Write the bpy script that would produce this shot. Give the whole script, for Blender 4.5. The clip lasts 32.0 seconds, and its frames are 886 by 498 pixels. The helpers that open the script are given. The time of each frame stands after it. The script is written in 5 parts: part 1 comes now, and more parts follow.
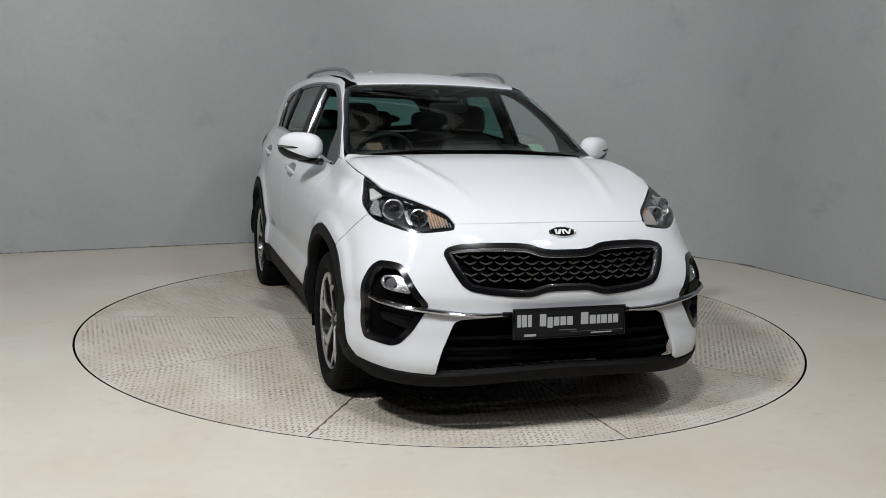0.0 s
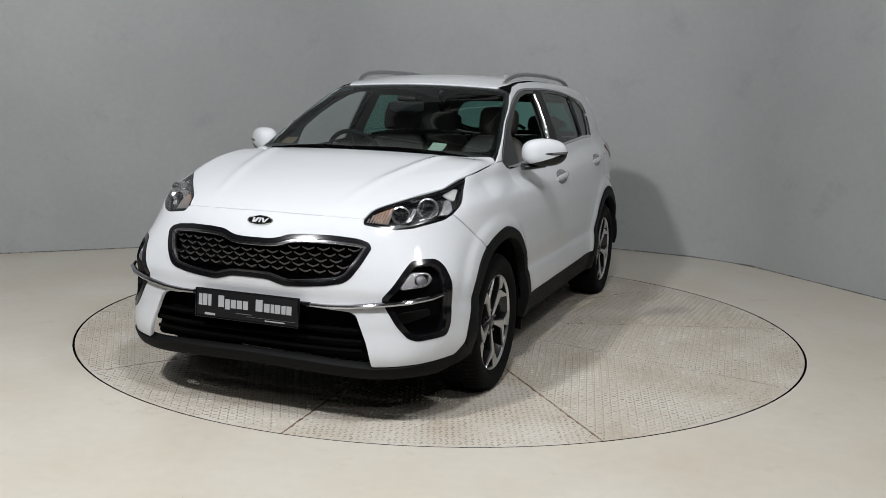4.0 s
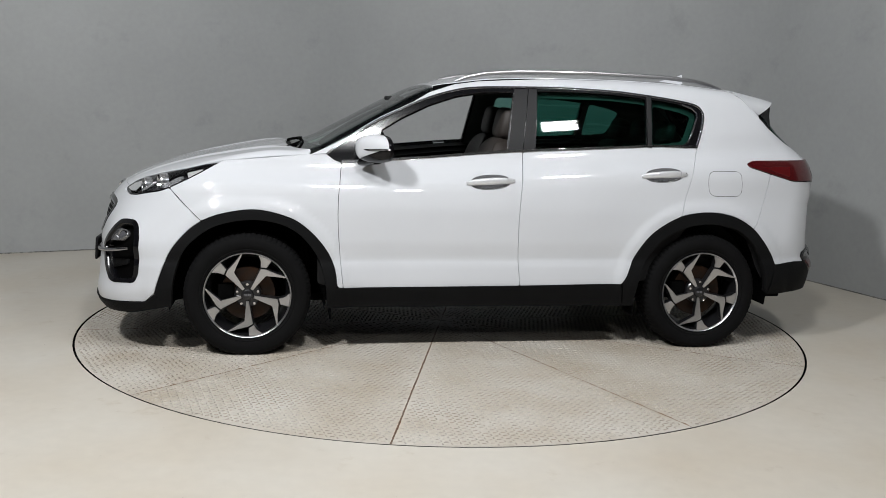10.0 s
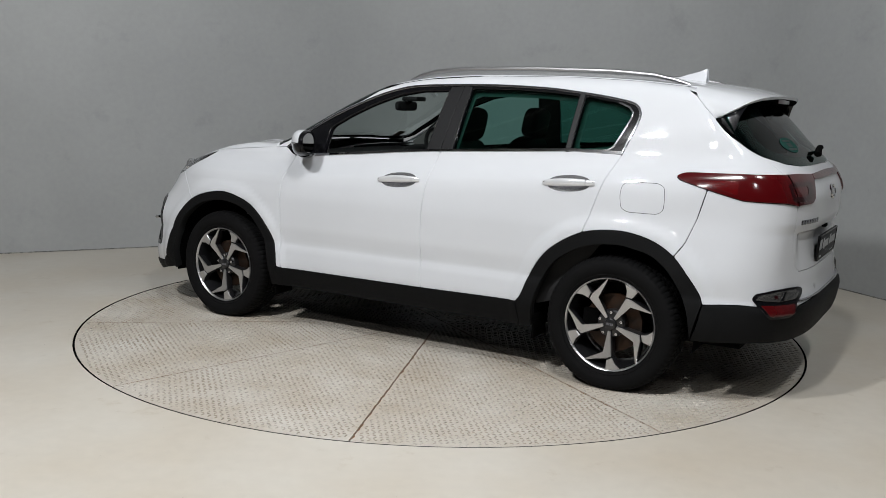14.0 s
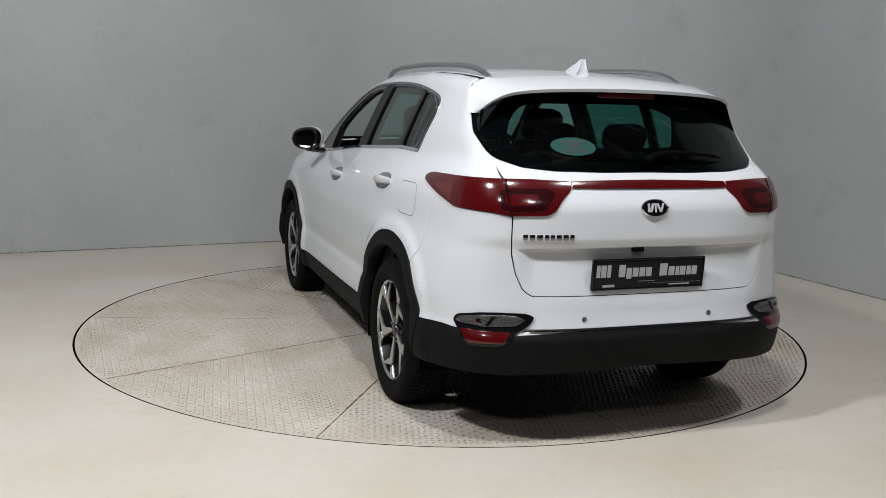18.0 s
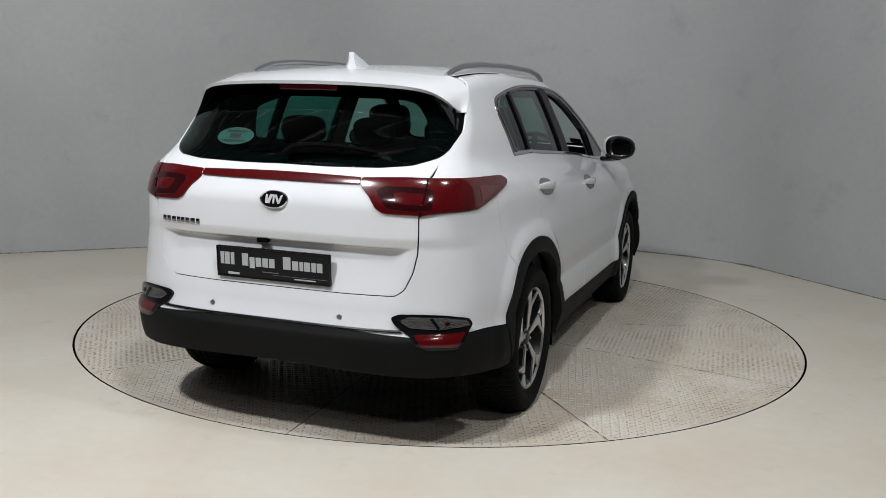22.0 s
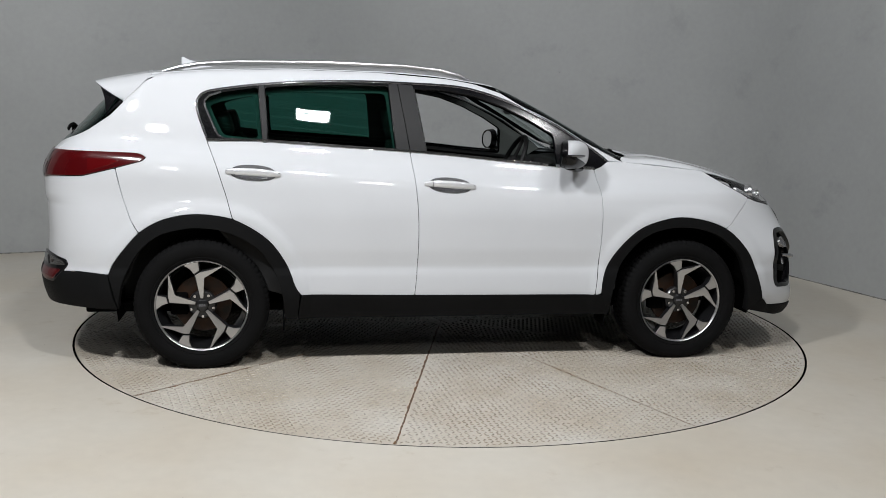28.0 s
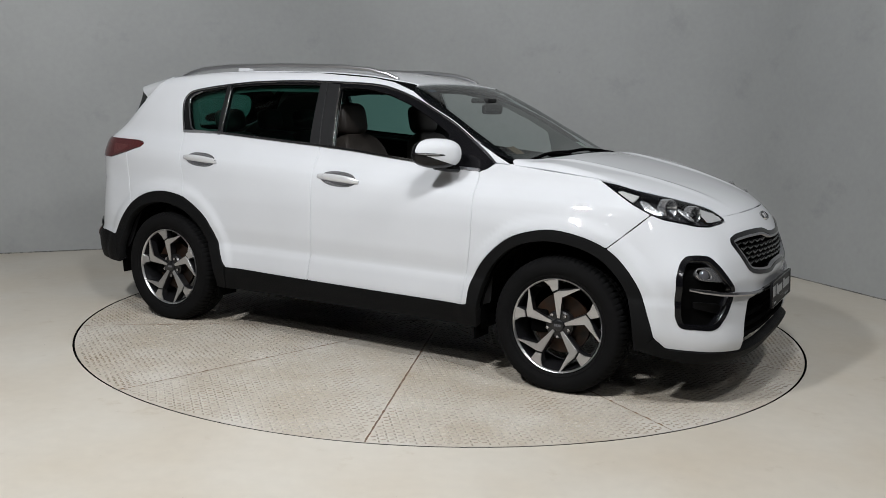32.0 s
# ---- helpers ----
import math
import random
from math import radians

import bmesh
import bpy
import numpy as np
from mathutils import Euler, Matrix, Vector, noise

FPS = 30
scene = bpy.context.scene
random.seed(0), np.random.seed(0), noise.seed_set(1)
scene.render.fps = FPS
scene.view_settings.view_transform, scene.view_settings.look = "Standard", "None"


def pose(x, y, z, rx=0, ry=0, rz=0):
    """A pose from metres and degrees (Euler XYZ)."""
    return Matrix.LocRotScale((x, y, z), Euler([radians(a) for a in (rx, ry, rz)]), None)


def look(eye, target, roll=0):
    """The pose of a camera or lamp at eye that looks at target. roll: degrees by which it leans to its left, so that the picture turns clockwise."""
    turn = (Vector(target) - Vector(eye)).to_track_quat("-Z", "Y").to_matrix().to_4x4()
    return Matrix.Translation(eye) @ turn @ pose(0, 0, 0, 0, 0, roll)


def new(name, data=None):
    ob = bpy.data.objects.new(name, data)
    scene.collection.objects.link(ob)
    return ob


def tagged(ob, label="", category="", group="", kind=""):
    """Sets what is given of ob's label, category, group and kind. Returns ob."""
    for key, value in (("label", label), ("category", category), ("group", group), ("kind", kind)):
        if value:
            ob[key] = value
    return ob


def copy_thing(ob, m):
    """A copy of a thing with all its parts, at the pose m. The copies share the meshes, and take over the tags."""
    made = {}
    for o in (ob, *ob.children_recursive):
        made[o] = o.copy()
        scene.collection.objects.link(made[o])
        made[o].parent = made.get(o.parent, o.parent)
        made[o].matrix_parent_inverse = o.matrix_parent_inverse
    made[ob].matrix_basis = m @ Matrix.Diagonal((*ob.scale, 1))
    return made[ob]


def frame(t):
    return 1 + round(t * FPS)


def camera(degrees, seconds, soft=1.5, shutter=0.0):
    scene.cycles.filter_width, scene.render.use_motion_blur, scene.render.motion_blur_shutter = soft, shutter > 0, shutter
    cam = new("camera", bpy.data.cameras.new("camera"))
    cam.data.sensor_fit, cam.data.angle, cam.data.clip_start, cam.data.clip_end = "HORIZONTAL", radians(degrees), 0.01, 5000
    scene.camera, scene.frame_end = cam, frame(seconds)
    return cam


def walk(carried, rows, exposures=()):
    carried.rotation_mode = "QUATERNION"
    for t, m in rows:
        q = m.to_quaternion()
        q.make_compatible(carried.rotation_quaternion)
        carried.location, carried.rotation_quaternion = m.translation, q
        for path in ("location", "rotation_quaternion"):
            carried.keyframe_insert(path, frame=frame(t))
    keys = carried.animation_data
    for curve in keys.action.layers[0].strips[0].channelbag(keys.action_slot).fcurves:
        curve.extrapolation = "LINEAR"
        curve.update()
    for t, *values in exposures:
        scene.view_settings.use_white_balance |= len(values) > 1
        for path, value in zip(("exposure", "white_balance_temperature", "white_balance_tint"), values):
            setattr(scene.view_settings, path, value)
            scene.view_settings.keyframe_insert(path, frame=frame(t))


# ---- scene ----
cam = camera(51.31, 32.0, soft=.55)
EYE = look((0.000, -5.956, 1.441), (0.002, -0.033, 0.482), 1.59)
walk(cam, [(0.0, EYE), (32.0, EYE)], [(0.0, -.02), (3.0, 0.0), (7.0, .02), (10.0, -.04), (13.0, -.12), (16.0, 0.0), (18.0, .03), (20.0, -.02), (22.0, -.02), (25.0, -.06), (28.0, -.15), (30.0, -.20), (32.0, -.09)])

# the turntable's angle in degrees by seconds; the car stands on it, a little off its centre
SPIN = [(0, -71.7), (1, -81.5), (2, -91.3), (3, -101.1), (3.5, -106.0), (5.5, -125.5), (6, -130.5), (7, -140.3), (8, -150.3), (9, -160.4), (10, -170.4), (11, -180.3), (12, -190.4), (13, -200.7), (13.5, -205.8), (15.5, -226.4), (16, -231.3), (17, -241.0), (18, -250.7), (19, -260.6), (20, -270.3), (21, -280.3), (22, -290.2), (23, -300.0), (24, -309.9), (25, -319.9), (25.5, -324.9), (27.5, -344.8), (28, -349.9), (29, -359.9), (30, -369.5), (31, -379.2), (32, -389.3)]
CAR_X, CAR_Y = -0.116, -0.115
TABLE_R = 2.253

# ---------------------------------------------------------------- light
world = bpy.data.worlds.new("world")
scene.world = world
world.use_nodes = True
world.node_tree.nodes["Background"].inputs[0].default_value = (.8, .9, 1, 1)
world.node_tree.nodes["Background"].inputs[1].default_value = 0.02
CEILING = 4.9
scene.view_settings.exposure = 0.0
# three lamps hang in a row before the turntable; the last two, further back, are added unseen fill
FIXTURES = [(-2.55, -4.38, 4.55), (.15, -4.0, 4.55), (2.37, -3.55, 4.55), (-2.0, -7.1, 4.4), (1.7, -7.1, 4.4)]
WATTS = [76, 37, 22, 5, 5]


def aim(x, y, z):
    """The lamps are tilted towards the turntable."""
    return look((x, y, z), (x * .3, .6, .6))


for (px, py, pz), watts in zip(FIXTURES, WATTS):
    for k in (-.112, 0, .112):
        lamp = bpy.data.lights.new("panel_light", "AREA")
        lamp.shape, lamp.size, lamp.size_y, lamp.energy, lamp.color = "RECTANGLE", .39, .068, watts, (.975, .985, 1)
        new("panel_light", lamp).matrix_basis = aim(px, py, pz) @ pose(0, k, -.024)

# ---------------------------------------------------------------- materials


def material(name, color, rough=.5, metal=0.0, spec=.5, coat=0.0, bump=0.0, scale=60.0, vary=0.0, big=0.0, bigscale=1.2, tint=None, coord="Object"):
    """A surface with fine grain, broad variation and a little relief."""
    m = bpy.data.materials.new(name)
    m.use_nodes = True
    nt = m.node_tree
    b = nt.nodes["Principled BSDF"]
    b.inputs["Base Color"].default_value = (*color, 1)
    b.inputs["Roughness"].default_value, b.inputs["Metallic"].default_value = rough, metal
    b.inputs["Specular IOR Level"].default_value, b.inputs["Coat Weight"].default_value = spec, coat
    b.inputs["Coat Roughness"].default_value = .04
    if not (bump or vary or big):
        return m
    tc = nt.nodes.new("ShaderNodeTexCoord")
    fine = nt.nodes.new("ShaderNodeTexNoise")
    fine.inputs["Scale"].default_value, fine.inputs["Detail"].default_value = scale, 4
    nt.links.new(tc.outputs[coord], fine.inputs["Vector"])
    broad = nt.nodes.new("ShaderNodeTexNoise")
    broad.inputs["Scale"].default_value, broad.inputs["Detail"].default_value = bigscale, 5
    nt.links.new(tc.outputs[coord], broad.inputs["Vector"])
    last = None
    for node, amount, other in ((fine, vary, None), (broad, big, tint)):
        if amount:
            ramp = nt.nodes.new("ShaderNodeMapRange")
            ramp.inputs["From Min"].default_value, ramp.inputs["From Max"].default_value = .3, .7
            nt.links.new(node.outputs["Fac"], ramp.inputs["Value"])
            mix = nt.nodes.new("ShaderNodeMix")
            mix.data_type = "RGBA"
            nt.links.new(ramp.outputs["Result"], mix.inputs["Factor"])
            low = other or tuple(c * (1 - amount) for c in color)
            if last:
                nt.links.new(last, mix.inputs["A"])
                mul = nt.nodes.new("ShaderNodeMix")
                mul.data_type, mul.blend_type = "RGBA", "MULTIPLY"
                mul.inputs["Factor"].default_value = 1
                nt.links.new(last, mul.inputs["A"])
                mul.inputs["B"].default_value = tuple(lo / max(c, .001) for lo, c in zip(low, color)) + (1,)
                nt.links.new(mul.outputs["Result"], mix.inputs["B"])
            else:
                mix.inputs["A"].default_value = (*color, 1)
                mix.inputs["B"].default_value = (*low, 1)
            last = mix.outputs["Result"]
    if last:
        nt.links.new(last, b.inputs["Base Color"])
    if bump:
        bp = nt.nodes.new("ShaderNodeBump")
        bp.inputs["Strength"].default_value, bp.inputs["Distance"].default_value = bump, .004
        nt.links.new(fine.outputs["Fac"], bp.inputs["Height"])
        nt.links.new(bp.outputs["Normal"], b.inputs["Normal"])
    return m


def glass(name, color, alpha, rough=.01):
    """Thin tinted glass: a mirror-like coat over a tinted see-through sheet."""
    m = bpy.data.materials.new(name)
    m.use_nodes = True
    nt = m.node_tree
    nt.nodes.remove(nt.nodes["Principled BSDF"])
    clear = nt.nodes.new("ShaderNodeBsdfTransparent")
    clear.inputs["Color"].default_value = (*color, 1)
    shine = nt.nodes.new("ShaderNodeBsdfGlossy")
    shine.inputs["Roughness"].default_value = rough
    weight = nt.nodes.new("ShaderNodeLayerWeight")
    weight.inputs["Blend"].default_value = .5
    power = nt.nodes.new("ShaderNodeMath")
    power.operation = "POWER"
    power.inputs[1].default_value = 5
    nt.links.new(weight.outputs["Facing"], power.inputs[0])
    fres = nt.nodes.new("ShaderNodeMapRange")
    fres.inputs["To Min"].default_value = ((alpha - 1) / (alpha + 1)) ** 2
    nt.links.new(power.outputs["Value"], fres.inputs["Value"])
    mix = nt.nodes.new("ShaderNodeMixShader")
    nt.links.new(fres.outputs["Result"], mix.inputs["Fac"])
    nt.links.new(clear.outputs["BSDF"], mix.inputs[1])
    nt.links.new(shine.outputs["BSDF"], mix.inputs[2])
    nt.links.new(mix.outputs["Shader"], nt.nodes["Material Output"].inputs["Surface"])
    return m


def glow(name, color, strength):
    m = material(name, color)
    b = m.node_tree.nodes["Principled BSDF"]
    b.inputs["Emission Color"].default_value, b.inputs["Emission Strength"].default_value = (*color, 1), strength
    return m


PAINT = material("white_paint", (.575, .59, .615), .5, spec=.10, coat=1.0, bump=.006, scale=900, big=.03, bigscale=3)
CLAD = material("black_grained_plastic", (.0060, .0062, .0066), .62, spec=.10, bump=.25, scale=500, vary=.15, big=.2, bigscale=6)
GLOSS = material("gloss_black_plastic", (.004, .004, .005), .16, spec=.28, coat=.12)
DARK = material("matt_black", (.003, .003, .003), .95, spec=.02, vary=.2, scale=40)
CHROME = material("chrome", (.75, .75, .77), .08, 1)
SATIN = material("satin_metal", (.42, .42, .43), .3, 1)
ALLOY = material("machined_alloy", (.62, .62, .63), .28, .95, bump=.10, scale=700, vary=.12)
ALLOY_DARK = material("dark_painted_alloy", (.009, .009, .010), .3, coat=.25)
RUBBER = material("tyre_rubber", (.0045, .0045, .0048), .85, spec=.13, bump=.15, scale=250, vary=.2, big=.25, bigscale=12)
DISC = material("brake_disc_steel", (.020, .017, .015), .5, .6, big=.5, bigscale=14, tint=(.045, .020, .009))
SCREEN = glass("windscreen_glass", (.62, .70, .68), 1.45)
PRIVACY = glass("privacy_glass", (.20, .42, .37), 1.36)
LENS = glass("clear_lens", (.95, .96, .97), 1.4)
RED = material("red_lamp_plastic", (.060, .002, .003), .14, coat=.35)
RED_DARK = material("dark_red_lamp_plastic", (.018, .001, .002), .14, coat=.35)
AMBER = material("amber_lamp_plastic", (.85, .36, .12), .16, .3, coat=.5, bump=1.0, scale=70, big=.6, bigscale=55)
TRIM = material("dark_cabin_trim", (.007, .007, .0075), .65, spec=.3, bump=.1, scale=300, vary=.2)
SEAT = material("taupe_seat_leather", (.038, .031, .027), .55, bump=.3, scale=500, vary=.3)
PLATE = material("black_plate_plastic", (.006, .006, .007), .5, spec=.2)
LETTER = material("white_lettering", (.33, .34, .35), .4)
WALL = material("grey_painted_wall", (.355, .367, .368), .55, bump=.15, scale=22, vary=.05, big=.13, bigscale=.8)
CEIL = material("dark_roof_sheet", (.10, .10, .10), .7, vary=.15)
RIB = material("pale_galvanised_rib", (.72, .72, .70), .5, vary=.1)
WALL_DARK = material("dark_unseen_hall_wall", (.05, .051, .053), .7, vary=.1, big=.2)
FLOOR = material("cream_painted_floor", (.60, .57, .51), .32, bump=.06, scale=14, vary=.05, big=.12, bigscale=1.1, tint=(.545, .49, .405))
TABLE = material("painted_checker_plate", (.60, .57, .52), .45, bump=.25, scale=60, vary=.14, big=.18, bigscale=2.2, tint=(.46, .40, .32))
TABLE_GAP = material("rusty_seam", (.10, .065, .04), .8, vary=.4, scale=30)
GREEN_STICK = material("pale_green_sticker", (.020, .062, .052), 1.0, spec=0.0)
PILLAR_GREY = material("dark_grey_pillar_film", (.009, .0092, .010), .5, spec=.25, bump=.05, scale=400)
BADGE_SILVER = material("badge_silver", (.62, .62, .64), .3, .4)
HOUSING = material("charcoal_lamp_housing", (.022, .022, .024), .25, coat=.4)
CHROME_DARK = material("dark_chrome", (.34, .34, .36), .14, 1)
RAIL = material("satin_silver_rail", (.36, .36, .37), .34, .9)
CUP = material("pale_silver_handle", (.70, .71, .73), .22, .35, coat=.4)
CUP_SILVER = material("handle_cup_silver", (.40, .40, .41), .22, .75)
MIRROR = material("mirror_silver", (.8, .8, .8), .02, 1)
LAMP_GREY = material("grey_lamp_strip", (.10, .10, .10), .2, coat=.6)
LENS_DARK = material("lamp_glass", (.10, .10, .11), .06, .3, coat=1)
GRILLE_FIN = material("satin_black_fin", (.13, .13, .135), .20, .85)
RING = material("silver_lamp_ring", (.75, .75, .77), .15, .9)
REFLECT = material("silver_reflector", (.62, .62, .63), .25, .8, bump=.8, scale=120)
FIN_PALE = material("pale_silver_fin", (.50, .50, .50), .4, .15)
REFLECT_FOG = material("fog_lamp_bezel", (.34, .34, .35), .22, .85, bump=.4, scale=120)
REFLECT_DIM = material("smoked_reflector", (.15, .15, .15), .2, .8, bump=.8, scale=120, coat=.6)
WHITE_STRIP = material("white_lamp_strip", (.48, .475, .46), .25, coat=.6)
RED_BRIGHT = material("bright_red_lamp_plastic", (.085, .002, .003), .12, coat=.8)
LETTER_DIM = material("grey_lettering", (.12, .12, .13), .5)
LETTER_GREEN = material("dark_green_lettering", (.003, .010, .009), .5)
LINING = material("grey_roof_lining", (.16, .16, .155), .85, bump=.2, scale=400, vary=.1)
RUST = material("rust_stain", (.27, .14, .065), .9, vary=.5, scale=90, big=.5, bigscale=20)
TABLE_LUG = material("worn_lug_paint", (.60, .565, .505), .4, vary=.5, scale=45, big=.45, bigscale=3, tint=(.33, .27, .20))


def scuff(m, scale, lo, hi, shade, detail=8):
    """Scattered marks of a darker shade over a surface."""
    nt = m.node_tree
    b = nt.nodes["Principled BSDF"]
    old = b.inputs["Base Color"].links[0].from_socket
    tc = nt.nodes.new("ShaderNodeTexCoord")
    spots = nt.nodes.new("ShaderNodeTexNoise")
    spots.inputs["Scale"].default_value, spots.inputs["Detail"].default_value, spots.inputs["Roughness"].default_value = scale, detail, .65
    nt.links.new(tc.outputs["Object"], spots.inputs["Vector"])
    ramp = nt.nodes.new("ShaderNodeMapRange")
    ramp.inputs["From Min"].default_value, ramp.inputs["From Max"].default_value = lo, hi
    nt.links.new(spots.outputs["Fac"], ramp.inputs["Value"])
    mix = nt.nodes.new("ShaderNodeMix")
    mix.data_type, mix.blend_type = "RGBA", "MULTIPLY"
    nt.links.new(ramp.outputs["Result"], mix.inputs["Factor"])
    nt.links.new(old, mix.inputs["A"])
    mix.inputs["B"].default_value = (*shade, 1)
    nt.links.new(mix.outputs["Result"], b.inputs["Base Color"])


scuff(FLOOR, 3.5, .62, .74, (.86, .82, .76))
scuff(FLOOR, 30, .745, .77, (.45, .42, .38), 3)
scuff(WALL, 2.2, .60, .72, (.88, .885, .885))
scuff(WALL, 22, .75, .78, (.62, .62, .60), 3)
scuff(TABLE, 9, .60, .72, (.80, .74, .66))
AMBER_DULL = material("orange_white_sticker", (.22, .15, .10), .5, vary=.6, scale=90)
WHITE_STICK = material("green_white_paper", (.45, .55, .47), .6, vary=.3, scale=120)
BLUE_STICK = material("blue_label", (.025, .05, .085), .5)
JOINT = material("dirty_joint", (.40, .39, .36), .9, vary=.75, scale=30, big=.6, bigscale=5)
PANEL_GLOW = glow("light_panel_diffuser", (1, .985, .96), 12)

# ---------------------------------------------------------------- mesh helpers


def mesh_object(name, me, mat, parent=None, label=""):
    me.materials.append(mat)
    ob = new(name, me)
    ob.parent = parent
    return tagged(ob, label)


def part(name, bm, mat, parent, label="", smooth=35):
    """Links a bmesh as one mesh object under a thing or a part."""
    me = bpy.data.meshes.new(name)
    bmesh.ops.recalc_face_normals(bm, faces=bm.faces)
    for f in bm.faces:
        f.smooth = True
    for e in bm.edges:
        e.smooth = len(e.link_faces) == 2 and e.calc_face_angle(0) < radians(smooth)
    bm.to_mesh(me)
    bm.free()
    return mesh_object(name, me, mat, parent, label)


def box(bm, x0, x1, y0, y1, z0, z1, bevel=0.0, m=None, seg=2):
    made = bmesh.ops.create_cube(bm, size=1)["verts"]
    for v in made:
        v.co = Vector(((x0 + x1) / 2 + v.co.x * (x1 - x0), (y0 + y1) / 2 + v.co.y * (y1 - y0), (z0 + z1) / 2 + v.co.z * (z1 - z0)))
    if bevel:
        edges = list({e for v in made for e in v.link_edges})
        made = list({v for f in bmesh.ops.bevel(bm, geom=edges, offset=bevel, segments=seg, affect="EDGES", profile=.5)["faces"] for v in f.verts} | {v for v in made if v.is_valid})
    if m:
        bmesh.ops.transform(bm, matrix=m, verts=made)
    return made


def tube(bm, path, r, sides=8, squash=1.0):
    """A round or flattened bar along a path of points."""
    path = [Vector(p) for p in path]
    rings = []
    for i, p in enumerate(path):
        d = (path[min(i + 1, len(path) - 1)] - path[max(i - 1, 0)]).normalized()
        side = d.cross(Vector((0, 0, 1)))
        side = side.normalized() if side.length > .01 else Vector((1, 0, 0))
        up = side.cross(d)
        rr = r[i] if isinstance(r, (list, tuple)) else r
        rings.append([bm.verts.new(p + side * rr * math.cos(a) + up * rr * squash * math.sin(a)) for a in (2 * math.pi * k / sides for k in range(sides))])
    for a, b in zip(rings, rings[1:]):
        for k in range(sides):
            bm.faces.new((a[k], a[(k + 1) % sides], b[(k + 1) % sides], b[k]))
    bm.faces.new(rings[0][::-1])
    bm.faces.new(rings[-1])


def lathe(bm, profile, sides=48, closed=False, m=None):
    """Turns a profile of (radius, y) about the y axis."""
    rings = [[bm.verts.new((r * math.cos(a), y, r * math.sin(a))) for a in (2 * math.pi * k / sides for k in range(sides))] for r, y in profile]
    pairs = list(zip(rings, rings[1:])) + ([(rings[-1], rings[0])] if closed else [])
    for a, b in pairs:
        for k in range(sides):
            bm.faces.new((a[k], a[(k + 1) % sides], b[(k + 1) % sides], b[k]))
    if m:
        bmesh.ops.transform(bm, matrix=m, verts=[v for r in rings for v in r])
    return rings


def prism(bm, pts, y0, y1, m=None):
    """A solid between y0 and y1 with the outline pts in x and z."""
    a = [bm.verts.new((x, y0, z)) for x, z in pts]
    b = [bm.verts.new((x, y1, z)) for x, z in pts]
    bm.faces.new(a), bm.faces.new(b[::-1])
    for i in range(len(pts)):
        j = (i + 1) % len(pts)
        bm.faces.new((a[i], b[i], b[j], a[j]))
    if m:
        bmesh.ops.transform(bm, matrix=m, verts=a + b)
    return a + b


# ---------------------------------------------------------------- the room
def rounded(pts, r, closed=True, seg=5):
    """A polygon with its corners rounded."""
    pts, out = [np.array(p, float) for p in pts], []
    pts = [p for i, p in enumerate(pts) if np.linalg.norm(p - pts[i - 1]) > .001]
    n = len(pts)
    for i in range(n):
        if not closed and i in (0, n - 1):
            out.append(pts[i])
            continue
        a, p, b = pts[i - 1], pts[i], pts[(i + 1) % n]
        u, v = a - p, b - p
        lu, lv = np.linalg.norm(u), np.linalg.norm(v)
        c = min(r, .45 * lu, .45 * lv)
        s, e = p + u / lu * c, p + v / lv * c
        for k in range(seg + 1):
            f = k / seg
            out.append((1 - f) ** 2 * s + 2 * f * (1 - f) * p + f * f * e)
    return np.array(out)


def strip(name, line, z0, z1, thick, mat, label=""):
    """A wall of some thickness along a line; its inner face lies on the line."""
    bm = bmesh.new()
    n = len(line)
    nrm = []
    for i in range(n):
        d = line[min(i + 1, n - 1)] - line[max(i - 1, 0)]
        d = np.array((d[1], -d[0])) / np.linalg.norm(d)
        nrm.append(d)
    ring = [[bm.verts.new((*(p + q * o), z)) for p, q in zip(line, nrm)] for o, z in ((0, z0), (0, z1), (thick, z1), (thick, z0))]
    for a, b in zip(ring, ring[1:] + ring[:1]):
        for i in range(n - 1):
            bm.faces.new((a[i], a[i + 1], b[i + 1], b[i]))
    for i in (0, n - 1):
        bm.faces.new([r[i] for r in ring])
    return part(name, bm, mat, None, label, 20)


ROOM = [(-6.4, .74), (-.62, 3.63), (1.50, 3.38), (2.74, 2.70), (4.95, -2.5), (5.6, -8.2), (-6.4, -8.2)]
LINE = rounded(ROOM, .55, True, 12)[::-1]
LINE = np.array([a + (b - a) * k / 12 for a, b in zip(LINE, np.roll(LINE, -1, 0)) for k in range(12) if k == 0 or np.linalg.norm(b - a) > .6])
# the line starts behind the camera; grey paint ends well outside the lit bay; the unseen rest is dark to cut bounced
# light
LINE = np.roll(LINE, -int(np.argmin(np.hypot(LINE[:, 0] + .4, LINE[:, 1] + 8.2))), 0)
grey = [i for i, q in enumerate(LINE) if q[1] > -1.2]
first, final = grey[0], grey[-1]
tagged(strip("wall_bay", LINE[first:final + 1], -.02, CEILING + 1.2, .2, WALL, "smooth grey painted curved showroom wall"), category="wall", kind="structure")
tagged(strip("wall_hall", np.concatenate((LINE[final:], LINE[:first + 1])), -.02, CEILING + 1.2, .2, WALL_DARK, "unseen plain wall of the hall, dark to cut bounced light"), category="wall", kind="structure")

